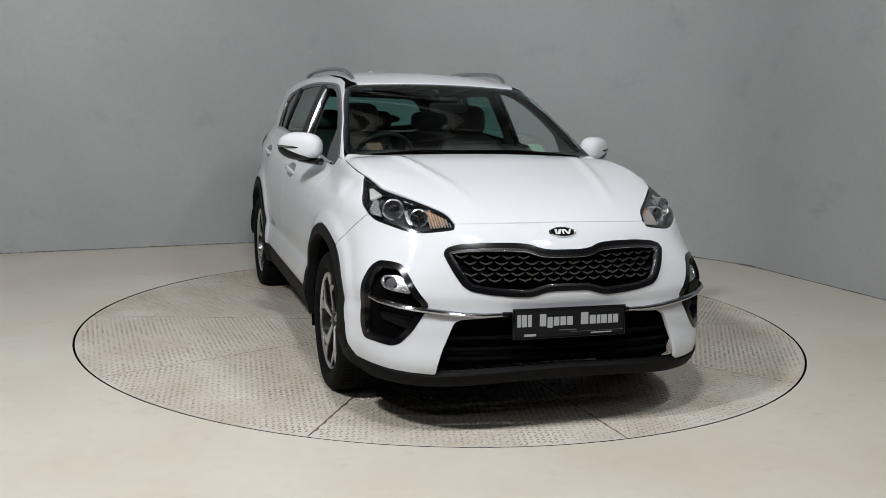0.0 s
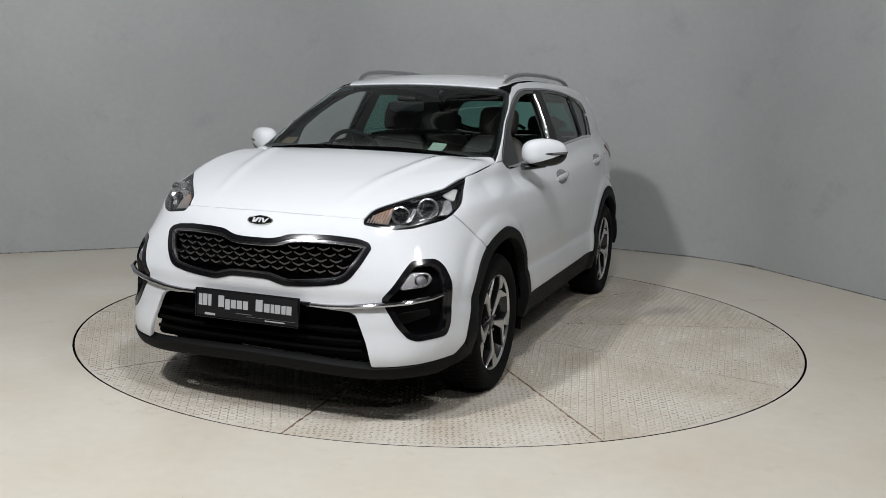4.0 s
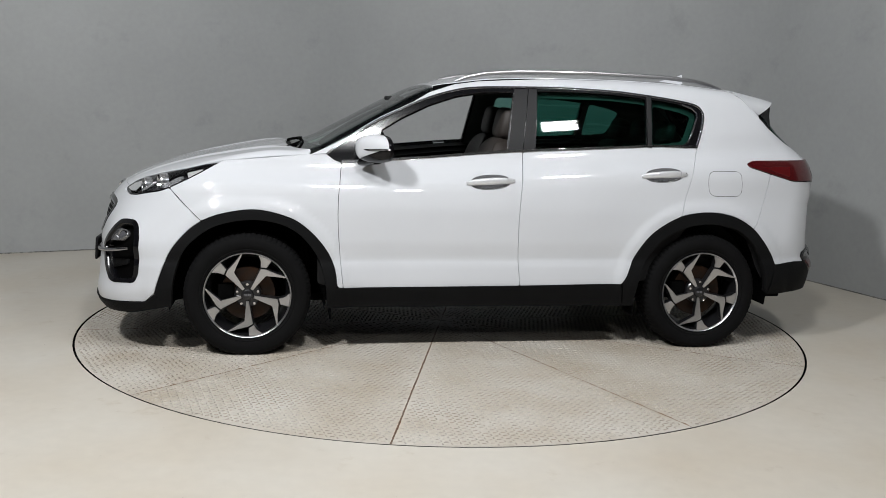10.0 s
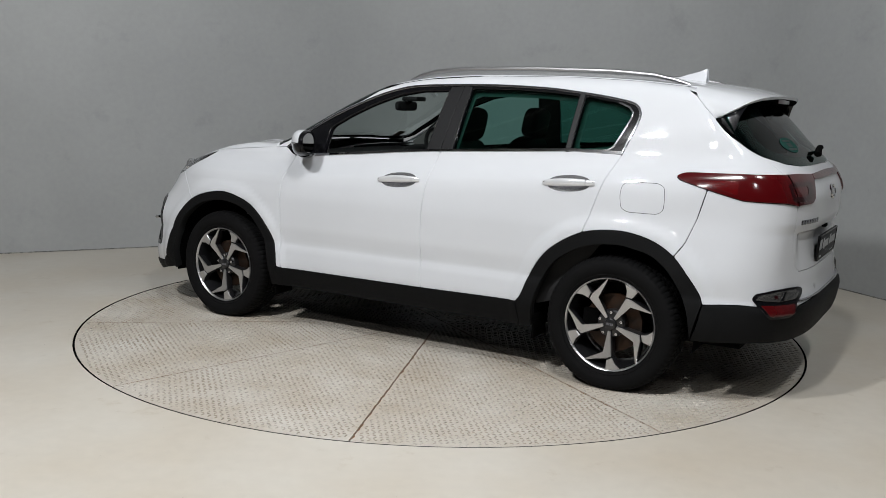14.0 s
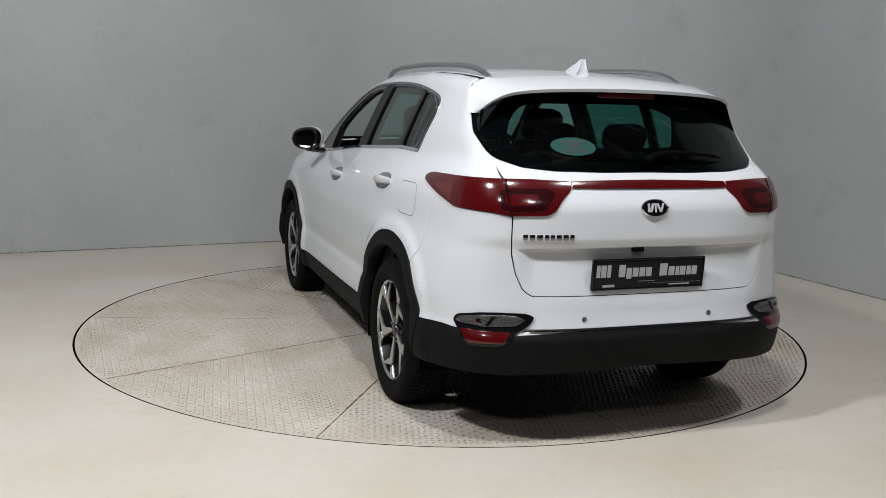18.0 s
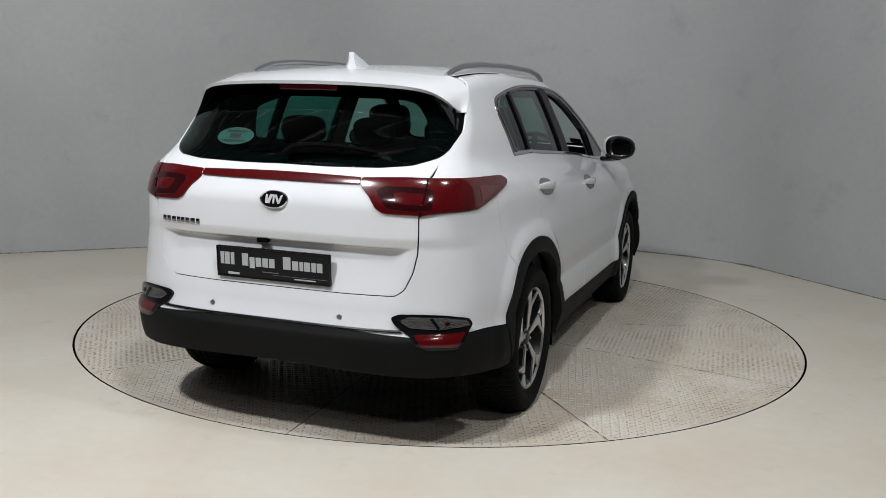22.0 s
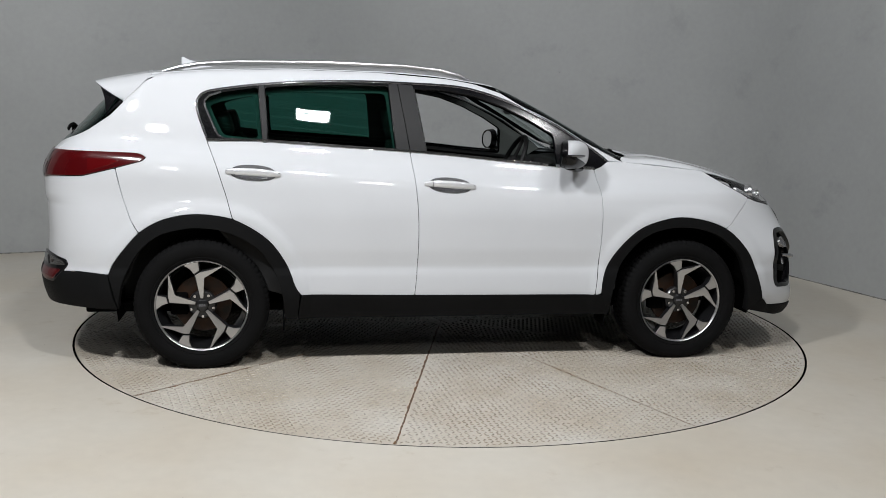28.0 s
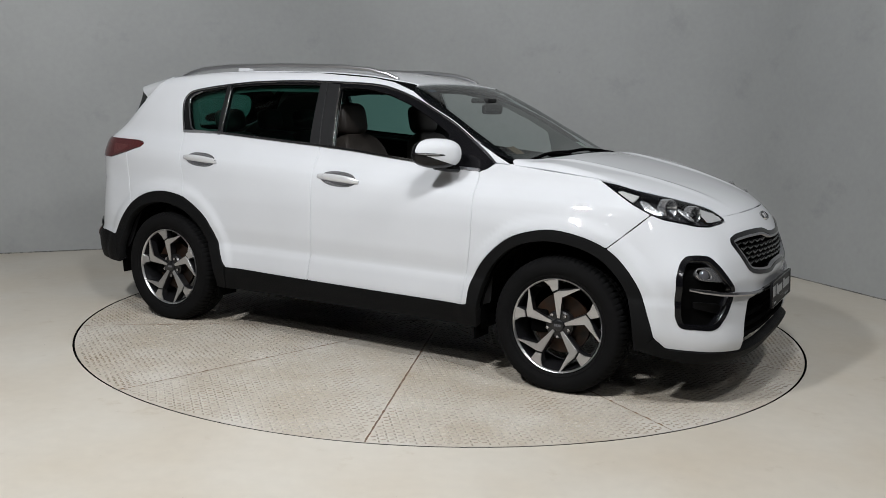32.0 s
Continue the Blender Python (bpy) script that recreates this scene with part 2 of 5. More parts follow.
# the floor is one sheet with a round pit for the turntable
bm = bmesh.new()
N = 128
hole = [bm.verts.new(((TABLE_R + .013) * math.cos(2 * math.pi * k / N), (TABLE_R + .013) * math.sin(2 * math.pi * k / N), 0)) for k in range(N)]
deep = [bm.verts.new((v.co.x, v.co.y, -.12)) for v in hole]
mid = [bm.verts.new((v.co.x * 1.25, v.co.y * 1.25, 0)) for v in hole]
far = [bm.verts.new((v.co.x * 5.2, v.co.y * 5.2, 0)) for v in hole]
for a, b in ((deep, hole), (hole, mid), (mid, far)):
    for k in range(N):
        bm.faces.new((a[k], b[k], b[(k + 1) % N], a[(k + 1) % N]))
bm.faces.new(deep[::-1])
tagged(part("floor", bm, FLOOR, None, "cream painted smooth concrete showroom floor"), category="floor", kind="structure")
bm = bmesh.new()
# a low barrel roof of dark sheet with pale arched ribs under it
def arch_z(x):
    return CEILING + 1.1 * (1 - ((x + .4) / 6.4) ** 2)


rows = []
for k in range(61):
    x = -6.8 + 12.8 * k / 60
    rows.append([bm.verts.new((x, y, arch_z(x) + z)) for y, z in ((-8.6, 0), (4.2, 0), (4.2, .06), (-8.6, .06))])
for p, q in zip(rows, rows[1:]):
    for i in range(4):
        bm.faces.new((p[i], p[(i + 1) % 4], q[(i + 1) % 4], q[i]))
bm.faces.new(rows[0]), bm.faces.new(rows[-1][::-1])
roof_sheet = tagged(part("ceiling", bm, CEIL, None, "low curved roof of dark sheet"), category="ceiling", kind="structure")
for k in range(20):
    y = -8.0 + .6 * k
    bm = bmesh.new()
    last = None
    for i in range(41):
        x = -6.5 + 12.2 * i / 40
        ring = [bm.verts.new((x, y + dy, arch_z(x) + dz)) for dy, dz in ((-.03, -.002), (-.03, -.07), (.03, -.07), (.03, -.002))]
        if last:
            for a in range(4):
                bm.faces.new((last[a], last[(a + 1) % 4], ring[(a + 1) % 4], ring[a]))
        last = ring
    part("roof_rib", bm, RIB, roof_sheet, "pale arched rib")
# lamps: a flat housing with three bright bars, hung on two rods
def led_fixture():
    top = new("pendant_lamp")
    bm = bmesh.new()
    box(bm, -.255, .255, -.188, .188, .0, .06, .008)
    part("housing", bm, SATIN, top)
    for k in (-1, 0, 1):
        bm = bmesh.new()
        box(bm, -.21, .21, k * .112 - .040, k * .112 + .040, -.018, .0, .005)
        part("light_bar", bm, PANEL_GLOW, top, "glowing white bar")
    for k in (-1, 1):
        bm = bmesh.new()
        tube(bm, [(k * .26, .0, .02), (k * .26, .02, .12), (k * .16, .22, .22), (0, .33, .32)], .010)
        part("bracket", bm, SATIN, top)
    return tagged(top, "flat grey pendant lamp with three bright white bars, rear two added as fill", "ceiling lamp", "lamps over the turntable")


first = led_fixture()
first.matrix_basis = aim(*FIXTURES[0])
# the last two copies house the fill lamps added behind the camera
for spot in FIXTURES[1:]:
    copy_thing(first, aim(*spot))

# a steel beam under the roof carries the lamps
bm = bmesh.new()
box(bm, -5.9, 5.3, -4.16, -4.04, 4.86, 4.98, .004)
tagged(part("ceiling_beam", bm, SATIN, None, "grey steel beam under the roof"), category="beam", kind="structure")
# a second unseen beam, added along with the fill lamps
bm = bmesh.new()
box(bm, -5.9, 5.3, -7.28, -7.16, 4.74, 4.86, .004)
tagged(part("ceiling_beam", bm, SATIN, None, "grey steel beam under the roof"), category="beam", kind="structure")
# black ring added at the bottom of the turntable gap, in place of its shade
bm = bmesh.new()
rings = [[bm.verts.new((r * math.cos(2 * math.pi * q / N), r * math.sin(2 * math.pi * q / N), z)) for q in range(N)] for r, z in ((TABLE_R - .02, -.026), (TABLE_R + .0115, -.026), (TABLE_R + .0125, -.0015))]
for p, q in zip(rings, rings[1:]):
    for i in range(N):
        bm.faces.new((p[i], q[i], q[(i + 1) % N], p[(i + 1) % N]))
tagged(part("pit_shade_ring", bm, DARK, None, "black ring added as shade in the turntable gap"), category="pit edge", kind="structure")

# the uneven joint between wall and floor
bm = bmesh.new()
inner = [q * (1 - .012 / np.linalg.norm(q)) for q in LINE]
low = [bm.verts.new((*q, .0005)) for q in inner]
high = [bm.verts.new((*(q * (1 - .003 / np.linalg.norm(q))), .008 + .020 * noise.noise(Vector((q[0] * 3, q[1] * 3, 0))) ** 2)) for q in LINE]
for i in range(len(LINE)):
    bm.faces.new((low[i], low[(i + 1) % len(LINE)], high[(i + 1) % len(LINE)], high[i]))
tagged(part("trim", bm, JOINT, None, "thin dirty joint between wall and floor"), category="trim", kind="structure")


# ---------------------------------------------------------------- the shape of the car
def curve(xs, ys):
    """A smooth monotone curve through a few design points."""
    xs, ys = np.array(xs, float), np.array(ys, float)
    h, d = np.diff(xs), np.diff(ys) / np.diff(xs)
    m = np.empty(len(xs))
    m[1:-1] = np.where(d[:-1] * d[1:] > 0, 2 * d[:-1] * d[1:] / (d[:-1] + d[1:] + 1e-12), 0)
    m[0], m[-1] = d[0], d[-1]
    def at(x):
        x = np.asarray(x, float)
        i = np.clip(np.searchsorted(xs, x) - 1, 0, len(h) - 1)
        u = (x - xs[i]) / h[i]
        v = np.clip(u, 0, 1)
        y = ((2 * v**3 - 3 * v**2 + 1) * ys[i] + (v**3 - 2 * v**2 + v) * h[i] * m[i]
             + (3 * v**2 - 2 * v**3) * ys[i + 1] + (v**3 - v**2) * h[i] * m[i + 1])
        return y + (u - v) * h[i] * np.where(u < 0, m[i], m[i + 1])
    return at


def step(x, a, b):
    v = np.clip((x - a) / (b - a), 0, 1)
    return v * v * (3 - 2 * v)


def smax(a, b, k):
    h = np.maximum(k - np.abs(a - b), 0)
    return np.maximum(a, b) + h * h / (4 * k)


# half width of the flank by height, with the waistline at 1.118 m
FLANK = curve((.15, .2, .3, .40, .50, .545, .58, .65, .8, .92, .985, 1.03, 1.07, 1.10, 1.13, 1.2, 1.35, 1.5, 1.62),
              (.82, .845, .872, .895, .887, .877, .880, .886, .886, .873, .855, .825, .79, .77, .757, .733, .67, .597, .52))
TAPER_UP = curve((-2.3, -1.9, -1.65, -1.3, -.8, 1.3, 1.5, 1.75, 2.0, 2.3), (-.17, -.085, -.042, -.014, 0, 0, -.01, -.07, -.17, -.30))
TAPER_LOW = curve((-2.3, -1.9, -1.6, -1.3, 1.3, 1.6, 1.9, 2.3), (-.085, -.032, -.004, 0, 0, 0, -.02, -.08))
TOP = curve((-2.2, -2.0, -1.75, -1.5, -1.2, -.8, -.4, -.1, .1, .287, .432, .793, 1.0, 1.08, 1.255, 1.5, 1.846, 2.086, 2.189, 2.4),
            (1.468, 1.505, 1.551, 1.580, 1.603, 1.615, 1.615, 1.602, 1.578, 1.533, 1.472, 1.286, 1.183, 1.165, 1.147, 1.103, 1.023, .945, .887, .7))
CROWN = curve((-2.2, -1.5, .1, .3, 1.0, 1.2, 1.6, 2.2), (.12, .11, .10, .06, .075, .035, .03, .05))
NOSE = curve((.1, .2, .26, .33, .45, .55, .62, .70, .78, .85, .90, .95, 1.0, 1.1),
             (2.0, 2.15, 2.215, 2.235, 2.215, 2.215, 2.225, 2.222, 2.205, 2.18, 2.155, 2.11, 2.03, 1.8))
TAIL = curve((.1, .2, .3, .4, .48, .52, .6, .7, .85, .9, 1.0, 1.1, 1.17, 1.24, 1.35, 1.47, 1.6),
             (-2.0, -2.12, -2.19, -2.225, -2.235, -2.215, -2.2, -2.195, -2.195, -2.205, -2.205, -2.17, -2.12, -2.06, -1.96, -1.84, -1.70))


def body(x, y, z):
    """Signed distance (about) to the outer skin of the car."""
    a = np.abs(y)
    w = step(z, .82, 1.04)
    zz = z + .06 * np.minimum(x, .85) * w
    up = step(z, .55, .95)
    r = np.hypot(np.abs(x) - 1.335, z - .345)
    flare = (.013 * (1 - step(r, .515, .575)) + .010 * (1 - step(r, .42, .70))) * (1 - step(z, .80, .95))
    s = FLANK(np.clip(zz, .1, 1.64)) + flare + TAPER_UP(x) * up + TAPER_LOW(x) * (1 - up)
    s = s + .022 * step(-x, .9, 2.0) * step(z, 1.05, 1.35)
    ridge = .009 * np.exp(-((a - .33 - .21 * (2.0 - x)) / .03) ** 2) * step(x, 1.05, 1.25) * (1 - step(x, 1.85, 2.05))
    d = smax(a - s, z - TOP(np.clip(x, -2.3, 2.45)) + CROWN(np.clip(x, -2.3, 2.3)) * a * a - ridge, .05)
    low = 1 - step(z, .42, .70)
    d = smax(d, x - NOSE(np.clip(z, .1, 1.12)) + (.27 * (1 - low) + .21 * step(z, .6, .88)) * a * a + .46 * low * a ** 4, .16)
    recess = .026 * (1 - step(z, .846, .858)) * step(z, .60, .84) * (1 - step(a, .50, .60))
    return smax(d, TAIL(np.clip(z, .1, 1.62)) + recess + .42 * a ** 4 + .18 * step(z, 1.1, 1.3) * a * a - x, .12 - .05 * step(z, 1.15, 1.3))


def march(o, d, far=3.6):
    """Where rays that start outside meet the skin."""
    t = np.zeros(len(o))
    for _ in range(120):
        p = o + d * t[:, None]
        g = body(p[:, 0], p[:, 1], p[:, 2])
        t = np.clip(t + np.clip(.55 * np.nan_to_num(g, nan=.0), -.02, .10), 0, far)
        if np.max(np.abs(g)) < 5e-5:
            break
    q = o + d * t[:, None]
    return q


def normals(p):
    e = .004
    g = [body(*(p + e * np.eye(3)[i]).T) - body(*(p - e * np.eye(3)[i]).T) for i in range(3)]
    n = np.stack(g, 1)
    return n / np.linalg.norm(n, axis=1)[:, None]

U = .9


def on_side(x, z):
    return march(np.array([(x, 1.6, z)], float), np.array([(0, -1, 0)], float))[0]


def side_chart(uv):
    o = np.stack((uv[:, 0], np.full(len(uv), 1.6), uv[:, 1]), 1)
    return o, np.tile((0., -1., 0.), (len(uv), 1))


def top_chart(uv):
    o = np.stack((uv[:, 0], uv[:, 1], np.full(len(uv), 2.2)), 1)
    return o, np.tile((0., 0., -1.), (len(uv), 1))


def turned(pivot, way):
    def chart(uv):
        a = uv[:, 0] / U
        d = np.stack((np.cos(a) * way, np.sin(a), 0 * a), 1)
        return np.stack((np.full(len(uv), pivot), 0 * a, uv[:, 1]), 1) + 2.2 * d, -d
    return chart


nose_chart, tail_chart = turned(1.2, 1), turned(-1.2, -1)


def wrap(pivot, way, side, face):
    """Outline points for a wrapped chart, from (x, z) on the flank and (y, z) on the face."""
    out = []
    for x, z in side:
        p = on_side(x, z)
        out.append((U * math.atan2(p[1], (p[0] - pivot) * way), z))
    for y, z in face:
        p = march(np.array([(way * 3.4, y, z)], float), np.array([(-way, 0, 0)], float))[0]
        out.append((U * math.atan2(p[1], (p[0] - pivot) * way), z))
    return out


def nose(side=(), face=()):
    return wrap(1.2, 1, side, face)


def tail(side=(), face=()):
    return wrap(-1.2, -1, side, face)


def whole(half):
    """A closed outline from its half at positive u."""
    return half + [(-u, v) for u, v in half[::-1]]


def inside(p, poly):
    x, y = p[:, 0][:, None], p[:, 1][:, None]
    a, b = poly, np.roll(poly, -1, 0)
    cross = ((a[:, 1] > y) != (b[:, 1] > y)) & (x < (b[:, 0] - a[:, 0]) * (y - a[:, 1]) / (b[:, 1] - a[:, 1] + 1e-12) + a[:, 0])
    return cross.sum(1) % 2 == 1


def outline(pts, r, gap, step_):
    """Rounded, shrunk by the gap, and divided into short steps."""
    p = rounded(pts, r)
    keep = [p[0]]
    for q in p[1:]:
        if np.linalg.norm(q - keep[-1]) > .0015:
            keep.append(q)
    p = np.array(keep)
    d = np.roll(p, -1, 0) - np.roll(p, 1, 0)
    n = np.stack((-d[:, 1], d[:, 0]), 1) / (np.linalg.norm(d, axis=1)[:, None] + 1e-9)
    area = .5 * np.sum(p[:, 0] * np.roll(p[:, 1], -1) - np.roll(p[:, 0], -1) * p[:, 1])
    p = p + n * gap * np.sign(area)
    out = []
    for a, b in zip(p, np.roll(p, -1, 0)):
        k = max(1, int(np.linalg.norm(b - a) / step_))
        out += [a + (b - a) * i / k for i in range(k)]
    return np.array(out)


def sheet(chart, pts, r=.02, gap=.003, grid=.022, holes=(), hole_r=.02, lift=0.0, deep=.014, hole_gap=0.0, creases=()):
    """A panel of the skin: vertices, faces and normals. lift: how far proud of the skin; deep: its turned-in rim."""
    from mathutils.geometry import delaunay_2d_cdt
    loops = [outline(pts, r, gap, grid)] + [outline(h, hole_r, -hole_gap, grid * .7) for h in holes]
    lo, hi = loops[0].min(0), loops[0].max(0)
    assert max(hi - lo) < 5, (lo, hi, pts)
    gx, gy = np.meshgrid(np.arange(lo[0], hi[0], grid) + grid * .37, np.arange(lo[1], hi[1], grid) + grid * .41)
    g = np.stack((gx.ravel(), gy.ravel()), 1)
    for v in creases:
        # a close row of points on either side of a sharp crease
        g = g[np.abs(g[:, 1] - v) > .5 * grid]
        us = np.arange(lo[0], hi[0], grid)
        g = np.concatenate([g] + [np.stack((us, np.full(len(us), v + dv)), 1) for dv in (-.0075, -.0035, 0, .0035, .0075)])
    ok = inside(g, loops[0])
    for h in loops[1:]:
        ok &= ~inside(g, h)
    g = g[ok]
    border = np.concatenate(loops)
    far = np.array([np.min(np.sum((border - q) ** 2, 1)) > (.3 * grid) ** 2 for q in g]) if len(g) else np.zeros(0, bool)
    g = g[far] if len(g) else g.reshape(0, 2)
    verts, edges, k = [], [], 0
    for lp in loops:
        verts += [Vector(q) for q in lp]
        edges += [(k + i, k + (i + 1) % len(lp)) for i in range(len(lp))]
        k += len(lp)
    verts += [Vector(q) for q in g]
    co, ed, fa, *_ = delaunay_2d_cdt(verts, edges, [], 0, 1e-6)
    uv = np.array([tuple(q) for q in co])
    cen = np.array([uv[list(f)].mean(0) for f in fa])
    ok = inside(cen, loops[0])
    for h in loops[1:]:
        ok &= ~inside(cen, h)
    faces = [f for f, q in zip(fa, ok) if q]
    p = march(*chart(uv))
    n = normals(p)
    p = p + n * lift
    # rim: the border turned inwards
    count = {}
    for f in faces:
        for a, b in zip(f, f[1:] + f[:1]):
            count[(a, b)] = 1
    rim = [(a, b) for a, b in count if (b, a) not in count]
    tri = np.array([f[:3] for f in faces])
    flip = np.sum(np.cross(p[tri[:, 1]] - p[tri[:, 0]], p[tri[:, 2]] - p[tri[:, 0]]) * n[tri[:, 0]]) < 0
    if flip:
        faces = [f[::-1] for f in faces]
        rim = [(b, a) for a, b in rim]
    if deep:
        used = sorted({i for e in rim for i in e})
        out = {}
        for a, b in rim:
            d = p[b] - p[a]
            o = np.cross(d, n[a])
            out[a] = out.get(a, 0) + o
            out[b] = out.get(b, 0) + o
        base = len(p)
        at = {i: base + 2 * j for j, i in enumerate(used)}
        ep, en = [], []
        for i in used:
            o = out[i] / (np.linalg.norm(out[i]) + 1e-12)
            ep += [p[i] + o * .0012 - n[i] * .0015, p[i] + o * .0012 - n[i] * deep]
            en += [o * .8 + n[i] * .6, o]
        p, n = np.concatenate((p, ep)), np.concatenate((n, en))
        for a, b in rim:
            faces += [[a, at[a], at[b], b], [at[a], at[a] + 1, at[b] + 1, at[b]]]
    return p, faces, n


def skin(name, parent, mat, sh, label="", mirror=0):
    """Makes a sheet an object. mirror 1: the other side's twin."""
    p, faces, n = sh
    if mirror:
        p, n, faces = p * (1, -1, 1), n * (1, -1, 1), [list(f)[::-1] for f in faces]
    me = bpy.data.meshes.new(name)
    me.from_pydata([tuple(q) for q in p], [], [list(f) for f in faces])
    me.polygons.foreach_set("use_smooth", [True] * len(me.polygons))
    me.normals_split_custom_set_from_vertices([tuple(q / (np.linalg.norm(q) + 1e-12)) for q in n])
    me.update()
    return mesh_object(name, me, mat, parent, label)


def both(name, parent, mat, sh, label=""):
    return skin(name, parent, mat, sh, label), skin(name, parent, mat, sh, label, 1)


car = new("car")
tagged(car, "white five-door compact SUV with black lower cladding", "car")

# lines that neighbouring panels share, as (x, z) on the flank
BELT = [(-1.308, 1.193), (-1.029, 1.195), (-.779, 1.181), (-.469, 1.164), (-.233, 1.152), (.028, 1.134), (.309, 1.108), (.62, 1.083), (.776, 1.076), (.816, 1.076)]
DOOR_GAP = [(-.233, 1.152), (-.210, .970), (-.197, .819), (-.194, .665), (-.200, .509), (-.211, .387)]
DOOR_FRONT = [(.808, .382), (.824, .540), (.838, .725), (.838, .877), (.826, .994), (.816, 1.076)]
DOOR_REAR = [(-1.173, .799), (-1.205, .911), (-1.258, 1.076), (-1.308, 1.193)]
ARCH_F = [(.842, .390), (.861, .512), (.931, .638), (1.047, .749), (1.167, .800), (1.304, .823), (1.459, .801), (1.577, .757)]
ARCH_F2 = [(1.667, .687), (1.748, .582), (1.807, .438), (1.832, .355)]
ARCH_R = [(-.818, .397), (-.850, .440), (-.892, .550), (-.965, .663), (-1.057, .740), (-1.173, .799)]
ARCH_R2 = [(-1.276, .819), (-1.370, .823), (-1.462, .811), (-1.554, .781), (-1.644, .724)]
ARCH_R3 = [(-1.718, .640), (-1.774, .562), (-1.798, .508)]
HOOD_EDGE = [(.901, 1.123), (1.054, 1.114), (1.247, 1.097), (1.470, 1.077)]
LAMP_LOW = [(1.470, 1.077), (1.568, 1.022), (1.661, .972), (1.754, .926)]
BUMPER_SEAM = [(1.754, .926), (1.641, .815), (1.577, .757)]
TAIL_SEAM = [(-1.763, 1.050), (-1.729, .907), (-1.687, .789), (-1.644, .724)]
DLO_TOP = [(.901, 1.123), (.870, 1.150), (.776, 1.217), (.620, 1.315), (.461, 1.391), (.302, 1.458), (.143, 1.504), (.016, 1.522), (-.175, 1.529),
           (-.491, 1.533), (-.805, 1.522), (-.961, 1.508), (-1.117, 1.490), (-1.274, 1.465), (-1.336, 1.445), (-1.364, 1.412), (-1.369, 1.375), (-1.352, 1.310), (-1.308, 1.193)]
TAIL_TIP = [(-1.929, 1.007), (-1.763, 1.050), (-1.630, 1.088), (-1.608, 1.107), (-1.638, 1.123), (-1.677, 1.128), (-1.874, 1.131)]



def dense(line, k=4):
    """The smooth curve through a line of points."""
    p = np.array(line, float)
    q = np.concatenate((2 * p[:1] - p[1:2], p, 2 * p[-1:] - p[-2:-1]))
    out = []
    for i in range(len(p) - 1):
        a, b, c, d = q[i:i + 4]
        for j in range(k):
            t = j / k
            out.append(tuple(.5 * (2 * b + (c - a) * t + (2 * a - 5 * b + 4 * c - d) * t * t + (3 * b - a - 3 * c + d) * t ** 3)))
    return out + [tuple(p[-1])]


n = 4 * (len(ARCH_F) - 1) + 1
arch = dense(ARCH_F + ARCH_F2)
ARCH_F, ARCH_F2 = arch[:n], arch[n:]
n, m = 4 * (len(ARCH_R) - 1) + 1, 4 * (len(ARCH_R) + len(ARCH_R2) - 1) + 1
arch = dense(ARCH_R + ARCH_R2 + ARCH_R3)
ARCH_R, ARCH_R2, ARCH_R3 = arch[:n], arch[n:m], arch[m:]
DLO_TOP = dense(DLO_TOP, 3)
DOOR_GAP, DOOR_FRONT = dense(DOOR_GAP, 3), dense(DOOR_FRONT, 3)

def oval(cx, cz, a, b, tilt=0.0, power=2.5, n=20):
    out = []
    for i in range(n):
        t = 2 * math.pi * i / n
        x, z = a * math.copysign(abs(math.cos(t)) ** (2 / power), math.cos(t)), b * math.copysign(abs(math.sin(t)) ** (2 / power), math.sin(t))
        out.append((cx + x * math.cos(tilt) - z * math.sin(tilt), cz + x * math.sin(tilt) + z * math.cos(tilt)))
    return out


HANDLE_F, HANDLE_R = (-.025, .983, -.06), (-1.068, 1.036, -.05)
CUP_A, CUP_B = .118, .041
# flank panels
fender = HOOD_EDGE + LAMP_LOW[1:] + BUMPER_SEAM[1:] + ARCH_F[-2::-1] + DOOR_FRONT + [(.855, 1.089)]
both("front_fender", car, PAINT, sheet(side_chart, fender, .012))
FRONT_DOORS = both("front_door", car, PAINT, sheet(side_chart, DOOR_GAP[::-1] + BELT[5:] + DOOR_FRONT[-2::-1], .012, holes=[oval(HANDLE_F[0], HANDLE_F[1], CUP_A, CUP_B, HANDLE_F[2], 2.3, 36)], hole_r=.002))
REAR_DOORS = both("rear_door", car, PAINT, sheet(side_chart, DOOR_GAP + ARCH_R + DOOR_REAR[1:] + BELT[1:4], .012, holes=[oval(HANDLE_R[0], HANDLE_R[1], CUP_A, CUP_B, HANDLE_R[2], 2.3, 36)], hole_r=.002))


def edge_y(y, xs):
    """(x, z) of the skin's top along a line of half width y."""
    p = march(*top_chart(np.array([(x, y + (k if k else 0)) for x, k in xs])))
    return [(float(q[0]), float(q[2])) for q in p]


PILLAR = edge_y(.60, [(1.02, .145), (.9, .125), (.75, .098), (.55, .055), (.40, .022), (.30, -.01), (.15, -.05), (0, -.06), (-.4, -.065), (-.9, -.065), (-1.3, -.07), (-1.56, -.075)])
GATE_SIDE = [(float(q[0]), float(q[2])) for q in march(np.array([(-3.4, y, z) for y, z in ((.648, 1.240), (.633, 1.185), (.622, 1.122), (.618, 1.105))]), np.tile((1., 0., 0.), (4, 1)))]
side_frame = PILLAR + [(-1.600, 1.513), (-1.628, 1.497), (-1.674, 1.447), (-1.734, 1.390), (-1.802, 1.318)] + GATE_SIDE + [(-1.95, 1.100), (-1.88, 1.110)] + TAIL_TIP[::-1][1:6] + TAIL_SEAM[1:] + ARCH_R2[::-1][1:] + DOOR_REAR + DLO_TOP[-2::-1] + [(1.0, 1.117)]
